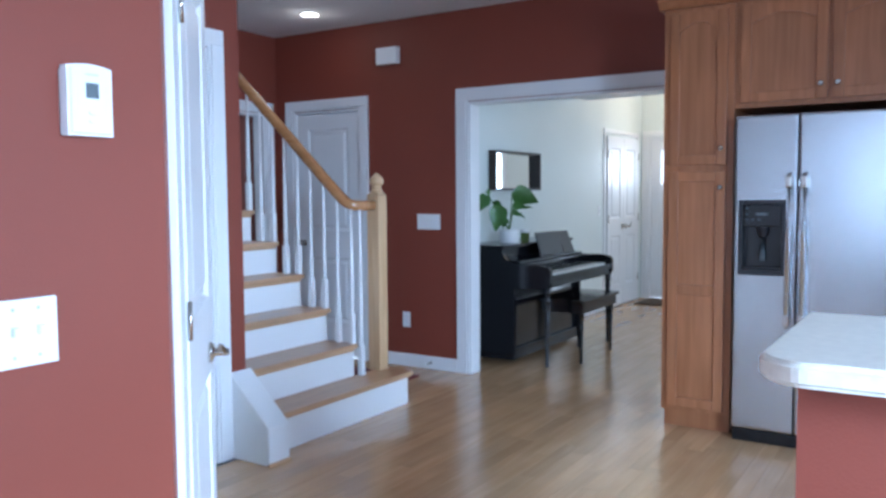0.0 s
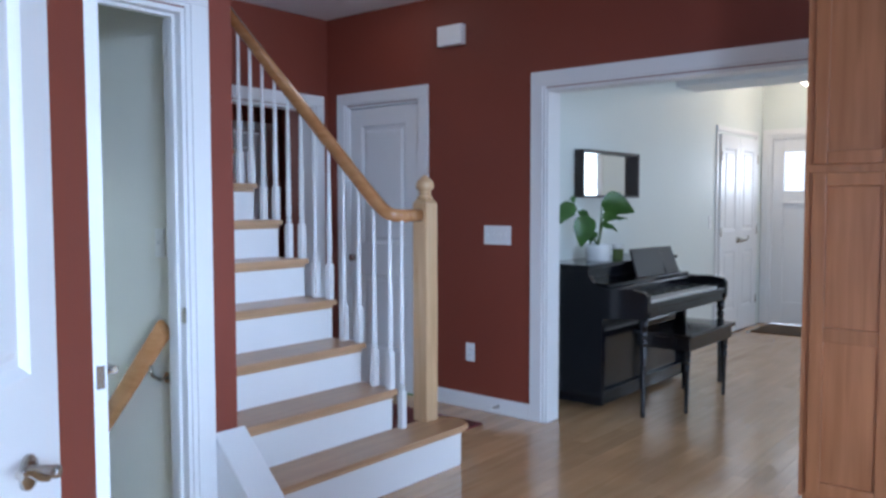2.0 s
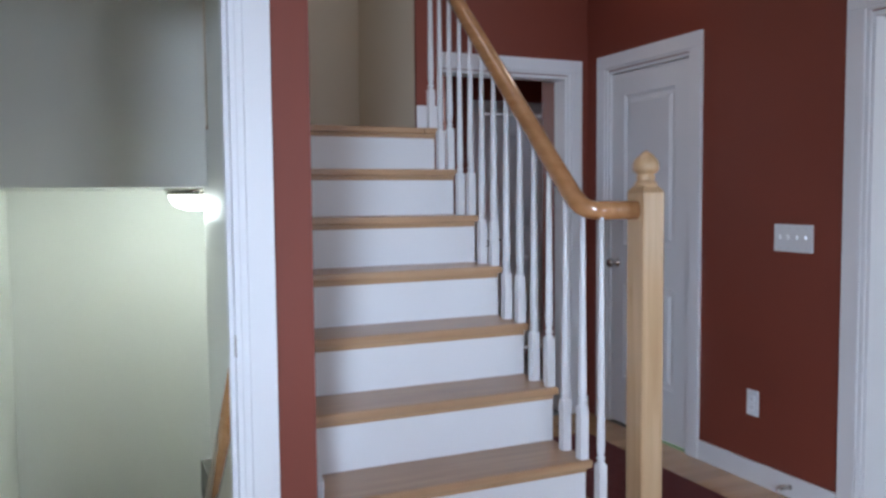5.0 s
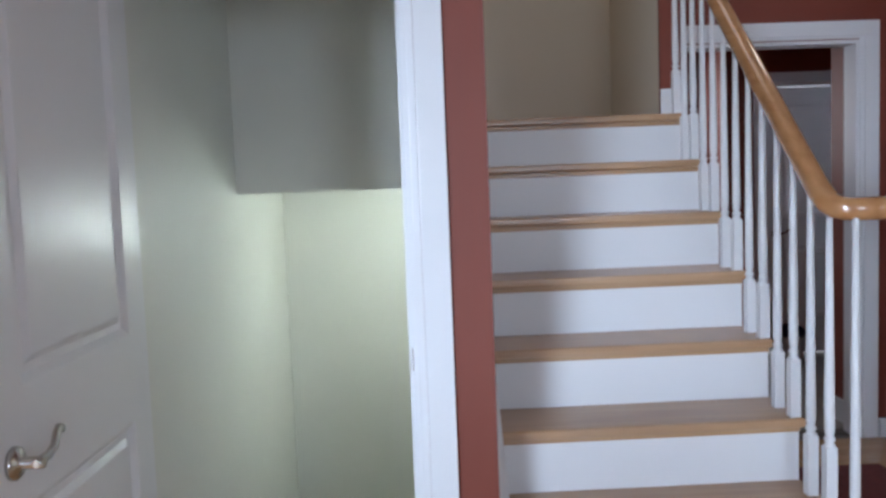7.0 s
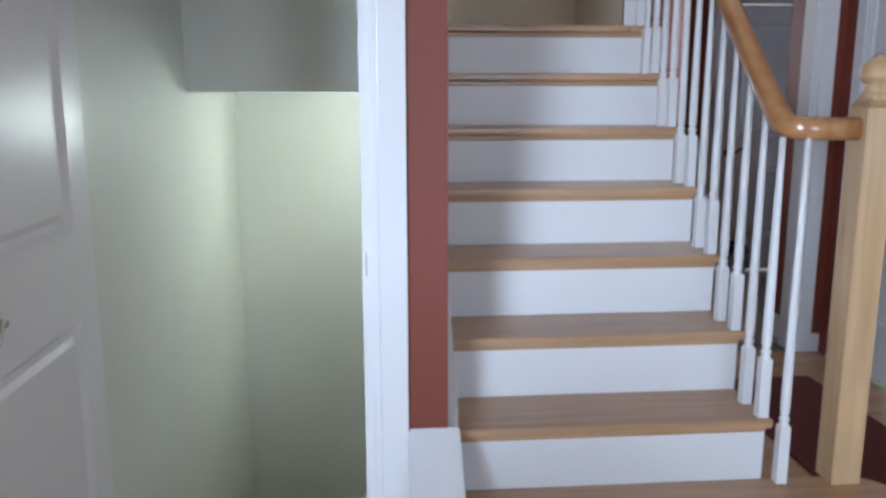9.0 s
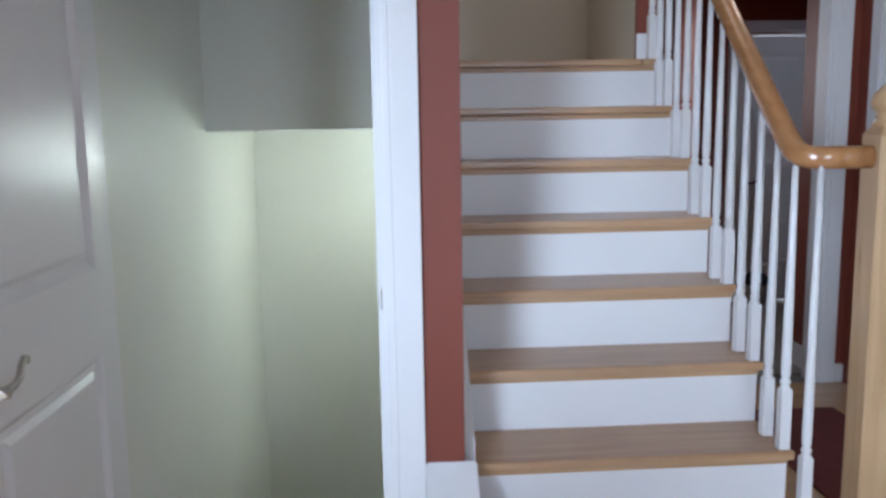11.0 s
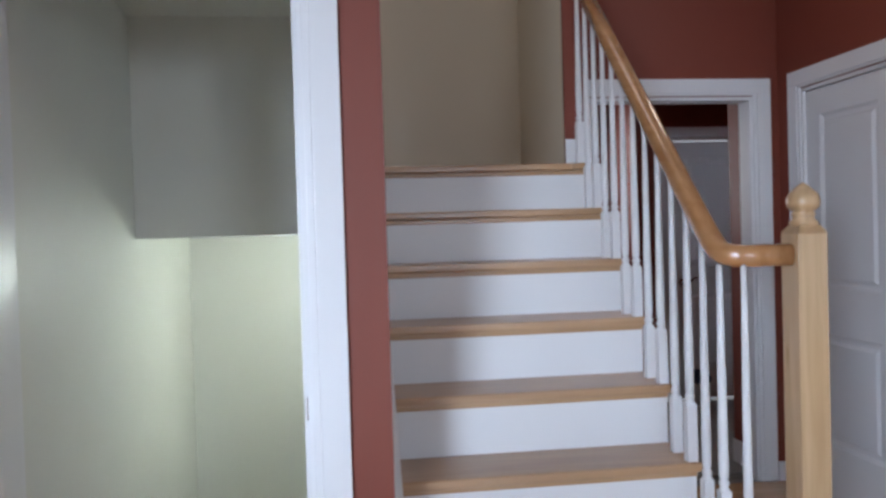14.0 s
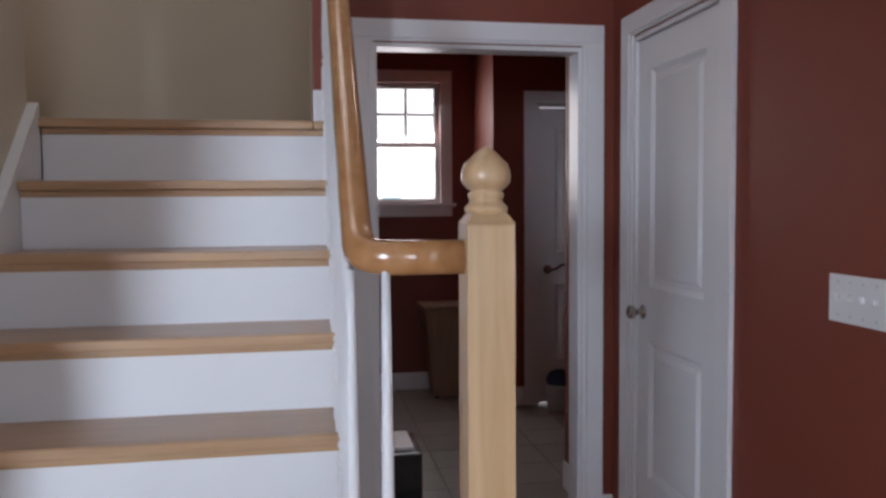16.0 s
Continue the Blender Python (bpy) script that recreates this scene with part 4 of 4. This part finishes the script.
can = thing("recessed_downlight", (-4.0, 4.95, CEIL_Z), "lit round recessed downlight in the ceiling", "downlight")
part("trim_ring", lathe(bmesh.new(), [(0.085, -0.001), (0.085, -0.006), (0.07, -0.009), (0.068, -0.001)], seg=32), PLASTIC, can)
part("lens", lathe(bmesh.new(), [(0.066, -0.004), (0.066, -0.0015)], seg=32), CAN_ON, can, "glowing lens")

# ---- basement stairs ----
br = thing("basement_handrail", (-3.7, 3.1, 0.4), "oak handrail on brackets down the basement wall", "handrail")
bs = 0.946
under("rail", sweep(bmesh.new(), [(-3.215, 3.09, 0.845), (-3.6, 3.09, 0.845 - bs * 0.385), (-4.6, 3.09, 0.845 - bs * 1.385)], 0.042, 0.088, 14, 3.2), OAK_RAIL, br)
for xx in (-3.33, -4.3):
    zz = 0.845 - bs * (-3.215 - xx) - 0.05
    k = under("bracket", sweep(bmesh.new(), [(xx, 3.169, zz - 0.07), (xx, 3.13, zz - 0.072), (xx, 3.10, zz - 0.05), (xx, 3.09, zz - 0.004)], 0.014, 0.014, 10), NICKEL, br, "satin metal rail bracket")
    under("bracket_plate", lathe(bmesh.new(), [(0.028, 0), (0.024, 0.006)], (xx, 3.1695, zz - 0.07), Matrix.Rotation(radians(90), 4, "X"), 16), NICKEL, k)
switch_plate("light_switch", 0, 1, pose(-3.36, 3.17, 1.18), "single white light switch inside the basement door")
lamp = thing("basement_ceiling_light", (-4.74, 3.155, 1.385), "lit flush ceiling light with frosted glass and metal band", "ceiling light")
part("pan", lathe(bmesh.new(), [(0.145, -0.001), (0.145, -0.014), (0.138, -0.017), (0.128, -0.018)], seg=36), NICKEL, lamp, "satin metal pan")
part("band", lathe(bmesh.new(), [(0.126, -0.0182), (0.134, -0.024), (0.134, -0.034), (0.124, -0.036)], seg=36), NICKEL, lamp, "second satin metal band")
lg = part("glass", lathe(bmesh.new(), [(0.123, -0.0362), (0.121, -0.05), (0.109, -0.072), (0.083, -0.091), (0.045, -0.102), (0.008, -0.105)], seg=36), LAMP_ON, lamp, "glowing frosted glass")
lg.visible_shadow = False

# ---- kitchen ----


def cabinet_door(parent, x0, x1, z0, z1, y, arched, mid=None, knob=None):
    """Framed cabinet door with a recessed panel, its head arched where asked."""
    d = under("cabinet_door", B(x0 + 0.05, x1 - 0.05, y - 0.008, y - 0.002, z0 + 0.05, z1 - 0.05), CHERRY, parent)
    for a, b, c, e in [(x0, x0 + 0.055, z0, z1), (x1 - 0.055, x1, z0, z1)]:
        under("stile", B(a, b, y - 0.022, y - 0.0005, c, e, bevel=0.006), CHERRY, d)
    for c, e in [(z0, z0 + 0.055)] + ([] if arched else [(z1 - 0.055, z1)]) + ([(mid - 0.03, mid + 0.03)] if mid else []):
        under("rail", B(x0 + 0.0552, x1 - 0.0552, y - 0.022, y - 0.0005, c, e, bevel=0.006), CHERRY, d)
    if arched:
        n = 16
        a, b = x0 + 0.0552, x1 - 0.0552
        rise = 0.05
        lower = [(a + (b - a) * i / n, z1 - 0.055 - rise + rise * math.sin(math.pi * i / n)) for i in range(n + 1)]
        under("arched_rail", prism(bmesh.new(), [(a, z1), *lower, (b, z1)], 1, y - 0.02, y), CHERRY, d)
    if knob:
        under("knob", lathe(bmesh.new(), [(0.007, 0), (0.006, 0.012), (0.014, 0.018), (0.015, 0.024), (0.010, 0.029)], (knob[0], y - 0.0205, knob[1]), Matrix.Rotation(radians(90), 4, "X"), 16), NICKEL, d, "satin round knob")
    return d


PX0, PX1, PY = -1.30, -0.915, 4.895
pan = thing("pantry_cabinet", (-1.1, 5.17, 0), "tall warm maple pantry cabinet beside the fridge", "cabinet")
under("body", B(PX0, PX1, PY, 5.46, 0.10, 2.37, bevel=0.002), CHERRY, pan)
under("toe_kick", B(PX0 + 0.012, PX1 - 0.005, PY + 0.025, 5.46, 0.001, 0.0995), CHERRY, pan)
under("crown", prism(bmesh.new(), [(PY - 0.045, 2.43), (PY - 0.045, 2.41), (PY - 0.012, 2.372), (5.46, 2.372), (5.46, 2.43)], 0, PX0 - 0.03, PX1), CHERRY, pan)
cabinet_door(pan, PX0 + 0.035, PX1 - 0.035, 1.50, 2.34, PY, True, None, (PX1 - 0.06, 1.59))
cabinet_door(pan, PX0 + 0.035, PX1 - 0.035, 0.125, 1.465, PY, False, 0.80, (PX1 - 0.06, 1.375))
over = thing("over_fridge_cabinet", (-0.42, 5.17, 1.81), "warm maple cabinet with arched doors above the fridge", "cabinet")
under("body", B(PX1 + 0.002, 0.07, PY, 5.46, 1.80, 2.37, bevel=0.002), CHERRY, over)
under("crown", prism(bmesh.new(), [(PY - 0.045, 2.43), (PY - 0.045, 2.41), (PY - 0.012, 2.372), (5.46, 2.372), (5.46, 2.43)], 0, PX1 + 0.002, 0.07), CHERRY, over)
cabinet_door(over, PX1 + 0.03, -0.455, 1.825, 2.345, PY, True, None, (-0.485, 1.90))
cabinet_door(over, -0.435, 0.04, 1.825, 2.345, PY, True, None, (-0.405, 1.90))
endp = thing("fridge_end_panel", (0.085, 5.17, 0), "warm maple end panel beside the fridge", "cabinet")
under("board", B(0.072, 0.092, PY, 5.46, 0.001, 2.37, bevel=0.002), CHERRY, endp)

fr = thing("refrigerator", (-0.43, 5.1, 0), "side-by-side stainless refrigerator with black ice dispenser", "refrigerator")
FX0, FXM, FX1, FY = -0.885, -0.572, 0.03, 4.80
under("case", B(FX0 + 0.005, FX1 - 0.005, FY + 0.075, 5.45, 0.03, 1.755, bevel=0.004), BLACK, fr)
DX0, DX1, DZ0, DZ1 = -0.843, -0.645, 0.935, 1.285


def holed_door(x0, x1, y0, y1, z0, z1):
    """Rounded door slab with a rectangular niche sunk into its front."""
    bm = B(x0, x1, y0, y1, z0, z1, bevel=0.012)
    front = max((f for f in bm.faces if f.normal.y < -0.99), key=lambda f: f.calc_area())
    outer = sorted(front.verts, key=lambda v: math.atan2(v.co.z - (z0 + z1) / 2, v.co.x - (x0 + x1) / 2))
    bm.faces.remove(front)
    rim = [bm.verts.new((x, outer[0].co.y, z)) for x, z in ((DX0, DZ0), (DX1, DZ0), (DX1, DZ1), (DX0, DZ1))]
    deep = [bm.verts.new((v.co.x, y0 + 0.055, v.co.z)) for v in rim]
    for i in range(4):
        j = (i + 1) % 4
        bm.faces.new((outer[i], outer[j], rim[j], rim[i]))
        bm.faces.new((rim[i], rim[j], deep[j], deep[i]))
    bm.faces.new(deep)
    return bm


fz = under("freezer_door", holed_door(FX0, FXM - 0.003, FY, FY + 0.07, 0.075, 1.75), STEEL, fr)
rd = under("fridge_door", B(FXM + 0.003, FX1, FY, FY + 0.07, 0.075, 1.75, bevel=0.012), STEEL, fr)
under("base_grille", B(FX0 + 0.004, FX1 - 0.004, FY + 0.015, FY + 0.09, 0.001, 0.066, bevel=0.004), BLACK, fr, "black toe grille")
for hx, dd in ((FXM - 0.036, fz), (FXM + 0.036, rd)):
    h = under("handle", sweep(bmesh.new(), [(hx, FY - 0.001, 1.44), (hx, FY - 0.035, 1.435), (hx, FY - 0.052, 1.40), (hx, FY - 0.056, 1.1), (hx, FY - 0.052, 0.69), (hx, FY - 0.035, 0.65), (hx, FY - 0.001, 0.645)], 0.026, 0.022, 14, 2.4), STEEL, dd, "tall curved steel handle")
    for zz in (1.40, 0.685):
        under("end_cap", B(hx - 0.0155, hx + 0.0155, FY - 0.064, FY - 0.001, zz - 0.03, zz + 0.03, bevel=0.006), NICKEL, h)
dsp = under("dispenser", boxes([(-0.862, DX0, FY - 0.008, FY + 0.004, 0.908, 1.306), (DX1, -0.626, FY - 0.008, FY + 0.004, 0.908, 1.306), (DX0 + 0.0002, DX1 - 0.0002, FY - 0.008, FY + 0.004, 0.908, DZ0), (DX0 + 0.0002, DX1 - 0.0002, FY - 0.008, FY + 0.004, DZ1, 1.306)], bevel=0.002), GUNMETAL, fz, "dark metal frame of the ice and water dispenser")
under("cavity", boxes([(DX0 + 0.001, DX1 - 0.001, FY + 0.048, FY + 0.0545, DZ0 + 0.001, DZ1 - 0.001), (DX0 + 0.001, DX0 + 0.006, FY + 0.005, FY + 0.0478, DZ0 + 0.001, DZ1 - 0.001), (DX1 - 0.006, DX1 - 0.001, FY + 0.005, FY + 0.0478, DZ0 + 0.001, DZ1 - 0.001)]), BLACK, dsp, "black sunken niche")
under("control_panel", B(DX0 + 0.007, DX1 - 0.007, FY - 0.004, FY + 0.03, 1.165, DZ1 - 0.002, bevel=0.006), BLACK, dsp, "glossy black control panel")
under("display", B(-0.775, -0.712, FY - 0.0065, FY - 0.0041, 1.225, 1.24, bevel=0.001), GREYP, dsp)
for bx_, bz_ in ((-0.825, 1.262), (-0.825, 1.232), (-0.825, 1.202), (-0.795, 1.202), (-0.765, 1.202)):
    under("button", B(bx_, bx_ + 0.014, FY - 0.0065, FY - 0.0041, bz_ - 0.004, bz_ + 0.004, bevel=0.001), GREYP, dsp)
under("chute", lathe(bmesh.new(), [(0.034, 0.0), (0.030, -0.012), (0.022, -0.04), (0.020, -0.055)], (-0.744, FY + 0.022, 1.1645), seg=18), GUNMETAL, dsp, "round ice chute")
under("paddle", sweep(bmesh.new(), [(-0.744, FY + 0.03, 1.11), (-0.744, FY + 0.034, 1.06), (-0.744, FY + 0.024, 1.01), (-0.744, FY + 0.018, 0.985)], 0.03, 0.006, 10), GREYP, dsp, "grey push paddle")
under("drip_tray", B(DX0 + 0.007, DX1 - 0.007, FY - 0.002, FY + 0.047, DZ0 + 0.001, DZ0 + 0.012, bevel=0.002), GUNMETAL, dsp)

isl = thing("island_half_wall", (0.2, 2.0, 0), "brick red half wall carrying the breakfast counter", "half wall", kind="structure")
under("wall", B(-0.11, 0.5, 1.83, 2.12, 0.001, 1.026), RED, isl)
under("baseboard", B(-0.124, -0.1105, 1.83, 2.12, 0.001, 0.10, bevel=0.003), TRIM, isl)
ct = thing("countertop", (0.2, 2.0, 1.027), "cream laminate breakfast counter with rounded corners", "countertop")
out = [(0.58, 1.725), (0.58, 2.35), (-0.17, 2.35)]
cx, cy, r = -0.17 + 0.09, 1.725 + 0.09, 0.09
out += [(-0.17, 2.1)] + [(cx - r * math.cos(a), cy - r * math.sin(a)) for a in [i * math.pi / 20 for i in range(11)]]
bm = prism(bmesh.new(), out, 2, 1.027, 1.07)
bmesh.ops.bevel(bm, geom=[e for e in bm.edges if abs(e.verts[0].co.z - e.verts[1].co.z) < 1e-4], offset=0.009, segments=3, affect="EDGES")
under("slab", bm, COUNTER, ct)

th = thing("thermostat", (-1.26, 1.24, 1.522), "white wall thermostat with a small grey display", "thermostat")
prof = [(-0.046, -0.064), (0.046, -0.064)] + [(0.046 - 0.092 * i / 12, 0.061 + 0.006 * math.sin(math.pi * i / 12)) for i in range(13)]
bm = prism(bmesh.new(), prof, 0, 0.0095, 0.034)
bmesh.ops.bevel(bm, geom=[e for e in bm.edges if e.verts[0].co.x > 0.03 and e.verts[1].co.x > 0.03], offset=0.006, segments=3, affect="EDGES")
part("body", bm, PLASTIC, th, "white cover with an arched top")
part("wall_plate", B(0.0005, 0.0094, -0.044, 0.044, -0.062, 0.056, bevel=0.003), PLASTIC, th)
part("display", B(0.0341, 0.0352, -0.012, 0.014, 0.004, 0.032, bevel=0.0008), GREYP, th, "grey digital display")
for zz in (-0.022, -0.037):
    part("button", lathe(bmesh.new(), [(0.009, 0.0), (0.0085, 0.0015), (0.006, 0.0022)], (0.0341, 0.001, zz), Matrix.Rotation(radians(90), 4, "Y") @ Matrix.Diagonal((0.55, 1, 1, 1)), 20), PLASTIC, th)
part("seam", B(0.0341, 0.0345, -0.012, 0.014, 0.046, 0.048), SHADOWP, th)
switch_plate("light_switch", 0, 3, pose(-1.26, 1.092, 1.11, 0, 0, 90), "white three-gang switch plate below the thermostat")

# ---- laundry room ----
win = thing("window_1", (-7.45, 4.775, 1.387), "white double-hung laundry window with a gridded upper sash", "window", kind="structure")
wy0, wy1, wz0, wz1 = 4.407, 5.143, 1.387, 2.272
for r in ((wy0 - 0.088, wy0, wz0 + 0.001, wz1), (wy1, wy1 + 0.088, wz0 + 0.001, wz1), (wy0 - 0.088, wy1 + 0.088, wz1 + 0.0005, wz1 + 0.09)):
    under("window_frame", B(-7.4490, -7.4320, r[0], r[1], r[2], r[3], bevel=0.003), TRIM, win)
under("window_sill", B(-7.4490, -7.3950, wy0 - 0.11, wy1 + 0.11, wz0 - 0.025, wz0, bevel=0.006), TRIM, win)
under("apron", B(-7.4490, -7.4350, wy0 - 0.088, wy1 + 0.088, wz0 - 0.095, wz0 - 0.0255, bevel=0.003), TRIM, win)
zm = 1.82
for zz0, zz1, xx in ((wz0, zm + 0.02, -7.4900), (zm - 0.02, wz1, -7.5250)):
    for r in ((wy0, wy0 + 0.035, zz0, zz1), (wy1 - 0.035, wy1, zz0, zz1), (wy0 + 0.0352, wy1 - 0.0352, zz0, zz0 + 0.035), (wy0 + 0.0352, wy1 - 0.0352, zz1 - 0.035, zz1)):
        under("sash", B(xx - 0.015, xx + 0.015, r[0], r[1], r[2], r[3], bevel=0.002), TRIM, win)
    pn = under("pane", B(xx - 0.003, xx + 0.003, wy0 + 0.03, wy1 - 0.03, zz0 + 0.03, zz1 - 0.03), GLASS, win)
    pn.visible_shadow = False
for f in (1 / 3, 2 / 3):
    yy = wy0 + (wy1 - wy0) * f
    under("muntin", B(-7.5210, -7.5100, yy - 0.009, yy + 0.009, zm + 0.0155, wz1 - 0.0355), TRIM, win)
under("muntin", B(-7.5095, -7.5050, wy0 + 0.036, wy1 - 0.036, (zm + wz1) / 2 - 0.009, (zm + wz1) / 2 + 0.009), TRIM, win)
# Siding and shutters glow by emission; no sun lamp reaches them
nb = thing("neighbour_house", (-14.0, 5.0, -3.0), "pale sided neighbouring house glowing in place of sunlight, teal shutters", "house")
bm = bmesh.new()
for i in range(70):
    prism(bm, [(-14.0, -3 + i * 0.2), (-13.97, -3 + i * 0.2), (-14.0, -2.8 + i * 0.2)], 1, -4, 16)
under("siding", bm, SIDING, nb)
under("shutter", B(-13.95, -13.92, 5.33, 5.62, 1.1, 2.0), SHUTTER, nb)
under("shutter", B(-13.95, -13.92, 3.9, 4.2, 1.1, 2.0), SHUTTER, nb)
structure("ground", B(-60, -7.7, -60, 60, -3.2, -3.0), material("lawn", (0.06, 0.10, 0.03), 0.9, vary=0.3, scale=3, bump=0.5), "lawn outside the laundry window", "ground")
hm = thing("laundry_hamper", (-7.24, 5.17, 0.0), "tan lidded laundry hamper tapering towards the floor", "hamper")
bm = bmesh.new()
lo = [bm.verts.new(v) for v in ((-7.36, 5.04, 0.012), (-7.12, 5.04, 0.012), (-7.12, 5.31, 0.012), (-7.36, 5.31, 0.012))]
hi = [bm.verts.new(v) for v in ((-7.40, 4.97, 0.64), (-7.08, 4.97, 0.64), (-7.08, 5.36, 0.64), (-7.40, 5.36, 0.64))]
bm.faces.new(lo), bm.faces.new(hi)
for i in range(4):
    bm.faces.new((lo[i], lo[(i + 1) % 4], hi[(i + 1) % 4], hi[i]))
bmesh.ops.bevel(bm, geom=list(bm.edges), offset=0.012, segments=2, affect="EDGES")
under("tub", bm, WICKER, hm)
under("lid", B(-7.41, -7.07, 4.955, 5.372, 0.641, 0.668, bevel=0.008), WICKER, hm)
under("rim", B(-7.406, -7.074, 4.962, 5.366, 0.612, 0.634, bevel=0.003), WICKER, hm)
for fx in (-7.34, -7.14):
    for fy in (5.06, 5.29):
        under("foot", lathe(bmesh.new(), [(0.014, 0.001), (0.016, 0.0125)], (fx, fy, 0), seg=12), BLACK, hm)
bk = thing("storage_bin", (-5.25, 4.50, 0.0), "black storage bin with a white lid just inside the doorway", "bin")
under("tub", B(-5.42, -5.08, 4.36, 4.655, 0.001, 0.265, bevel=0.012), BLACK, bk)
under("lid", B(-5.38, -5.12, 4.38, 4.62, 0.2655, 0.285, bevel=0.008), PLASTIC, bk, "white lid")
bg = thing("cleaning_bucket", (-6.68, 5.82, 0.0), "white bucket with a dark blue cloth by the far door", "bucket")
part("pail", lathe(bmesh.new(), [(0.08, 0.001), (0.095, 0.17), (0.10, 0.175), (0.09, 0.175), (0.078, 0.02)], seg=26), PLASTIC, bg)
bm = bmesh.new()
bmesh.ops.create_icosphere(bm, subdivisions=3, radius=0.09)
for v in bm.verts:
    v.co = Vector((v.co.x, v.co.y, max(-0.05, v.co.z * 0.75))) * (1 + 0.18 * noise.noise(v.co * 14))
    v.co.z += 0.20
part("cloth", bm, BLUE, bg, "crumpled dark blue cloth")

# ---- floor pieces ----
TILES = bpy.data.meshes.new("tile")
bm = B(-0.149, 0.149, -0.149, 0.149, -0.005, 0.0, bevel=0.002, seg=1)
bm.to_mesh(TILES)
bm.free()
TILES.materials.append(TILE)
lf = bpy.data.objects["laundry_floor"]
for i in range(8):
    for j in range(10):
        o = new("tile", TILES)
        o.parent = lf
        o.location = (-7.45 + 0.16 + i * 0.302, 3.6 + 0.155 + j * 0.302, 0.0)
fl = bpy.data.objects["floor"]
PW = 0.083
rnd = random.Random(11)
lengths = (0.55, 0.75, 0.95, 1.2, 1.5)
plank_mesh = {}
for L in lengths:
    bm = B(0.0002, PW - 0.0002, 0.0002, L - 0.0002, -0.013, 0.0, bevel=0.0005, seg=1)
    me = bpy.data.meshes.new("floor_plank")
    bm.to_mesh(me)
    bm.free()
    me.materials.append(OAK_FLOOR)
    plank_mesh[L] = me
verts, faces = [], []


def far_plank(x, y0, y1):
    if y1 - y0 < 0.03:
        return
    n = len(verts)
    g, e = 0.0002, 0.0007
    for dx, dy, z in ((g, g, -0.013), (PW - g, g, -0.013), (PW - g, -g, -0.013), (g, -g, -0.013), (e, e, 0.0), (PW - e, e, 0.0), (PW - e, -e, 0.0), (e, -e, 0.0), (g, g, -0.0005), (PW - g, g, -0.0005), (PW - g, -g, -0.0005), (g, -g, -0.0005)):
        verts.append((x + dx, (y0 if dy > 0 else y1) + dy, z))
    faces.append((n + 4, n + 5, n + 6, n + 7))
    for i in range(4):
        j = (i + 1) % 4
        faces.append((n + 8 + i, n + 8 + j, n + 4 + j, n + 4 + i))
        faces.append((n + i, n + j, n + 8 + j, n + 8 + i))


row = 0
x = -4.858
while x < 3.2:
    if x + PW < -3.05:
        y0, y1 = 4.30, 5.464
    elif x < -2.99:
        y0, y1 = 3.28, 10.45
    else:
        y0, y1 = (1.0 if x < -1.26 else -2.5), 10.45
    if x > 1.2 - PW:
        y1 = 5.464
    if -3.3 <= x < -3.05:
        spans = [(4.30, 5.464), (5.601, 10.449)]
    else:
        spans = [(y0, y1)]
    for a, b in spans:
        y = a - rnd.uniform(0, 0.9)
        while y < b:
            L = rnd.choice(lengths)
            if y >= a and y + L <= b and -3.0 < x < -0.75 and y > 2.0 and y + L < 7.6:
                o = new("floor_plank", plank_mesh[L])
                o.parent = fl
                o.location = (x, y, 0.0)
            else:
                far_plank(x, max(y, a), min(y + L, b))
            y += L
    x += PW
me = bpy.data.meshes.new("floor_planks_far")
me.from_pydata(verts, [], faces)
me.materials.append(OAK_FLOOR_REST)
o = new("floor_planks_far", me)
o.parent = fl
tagged(o, kind="stuff")
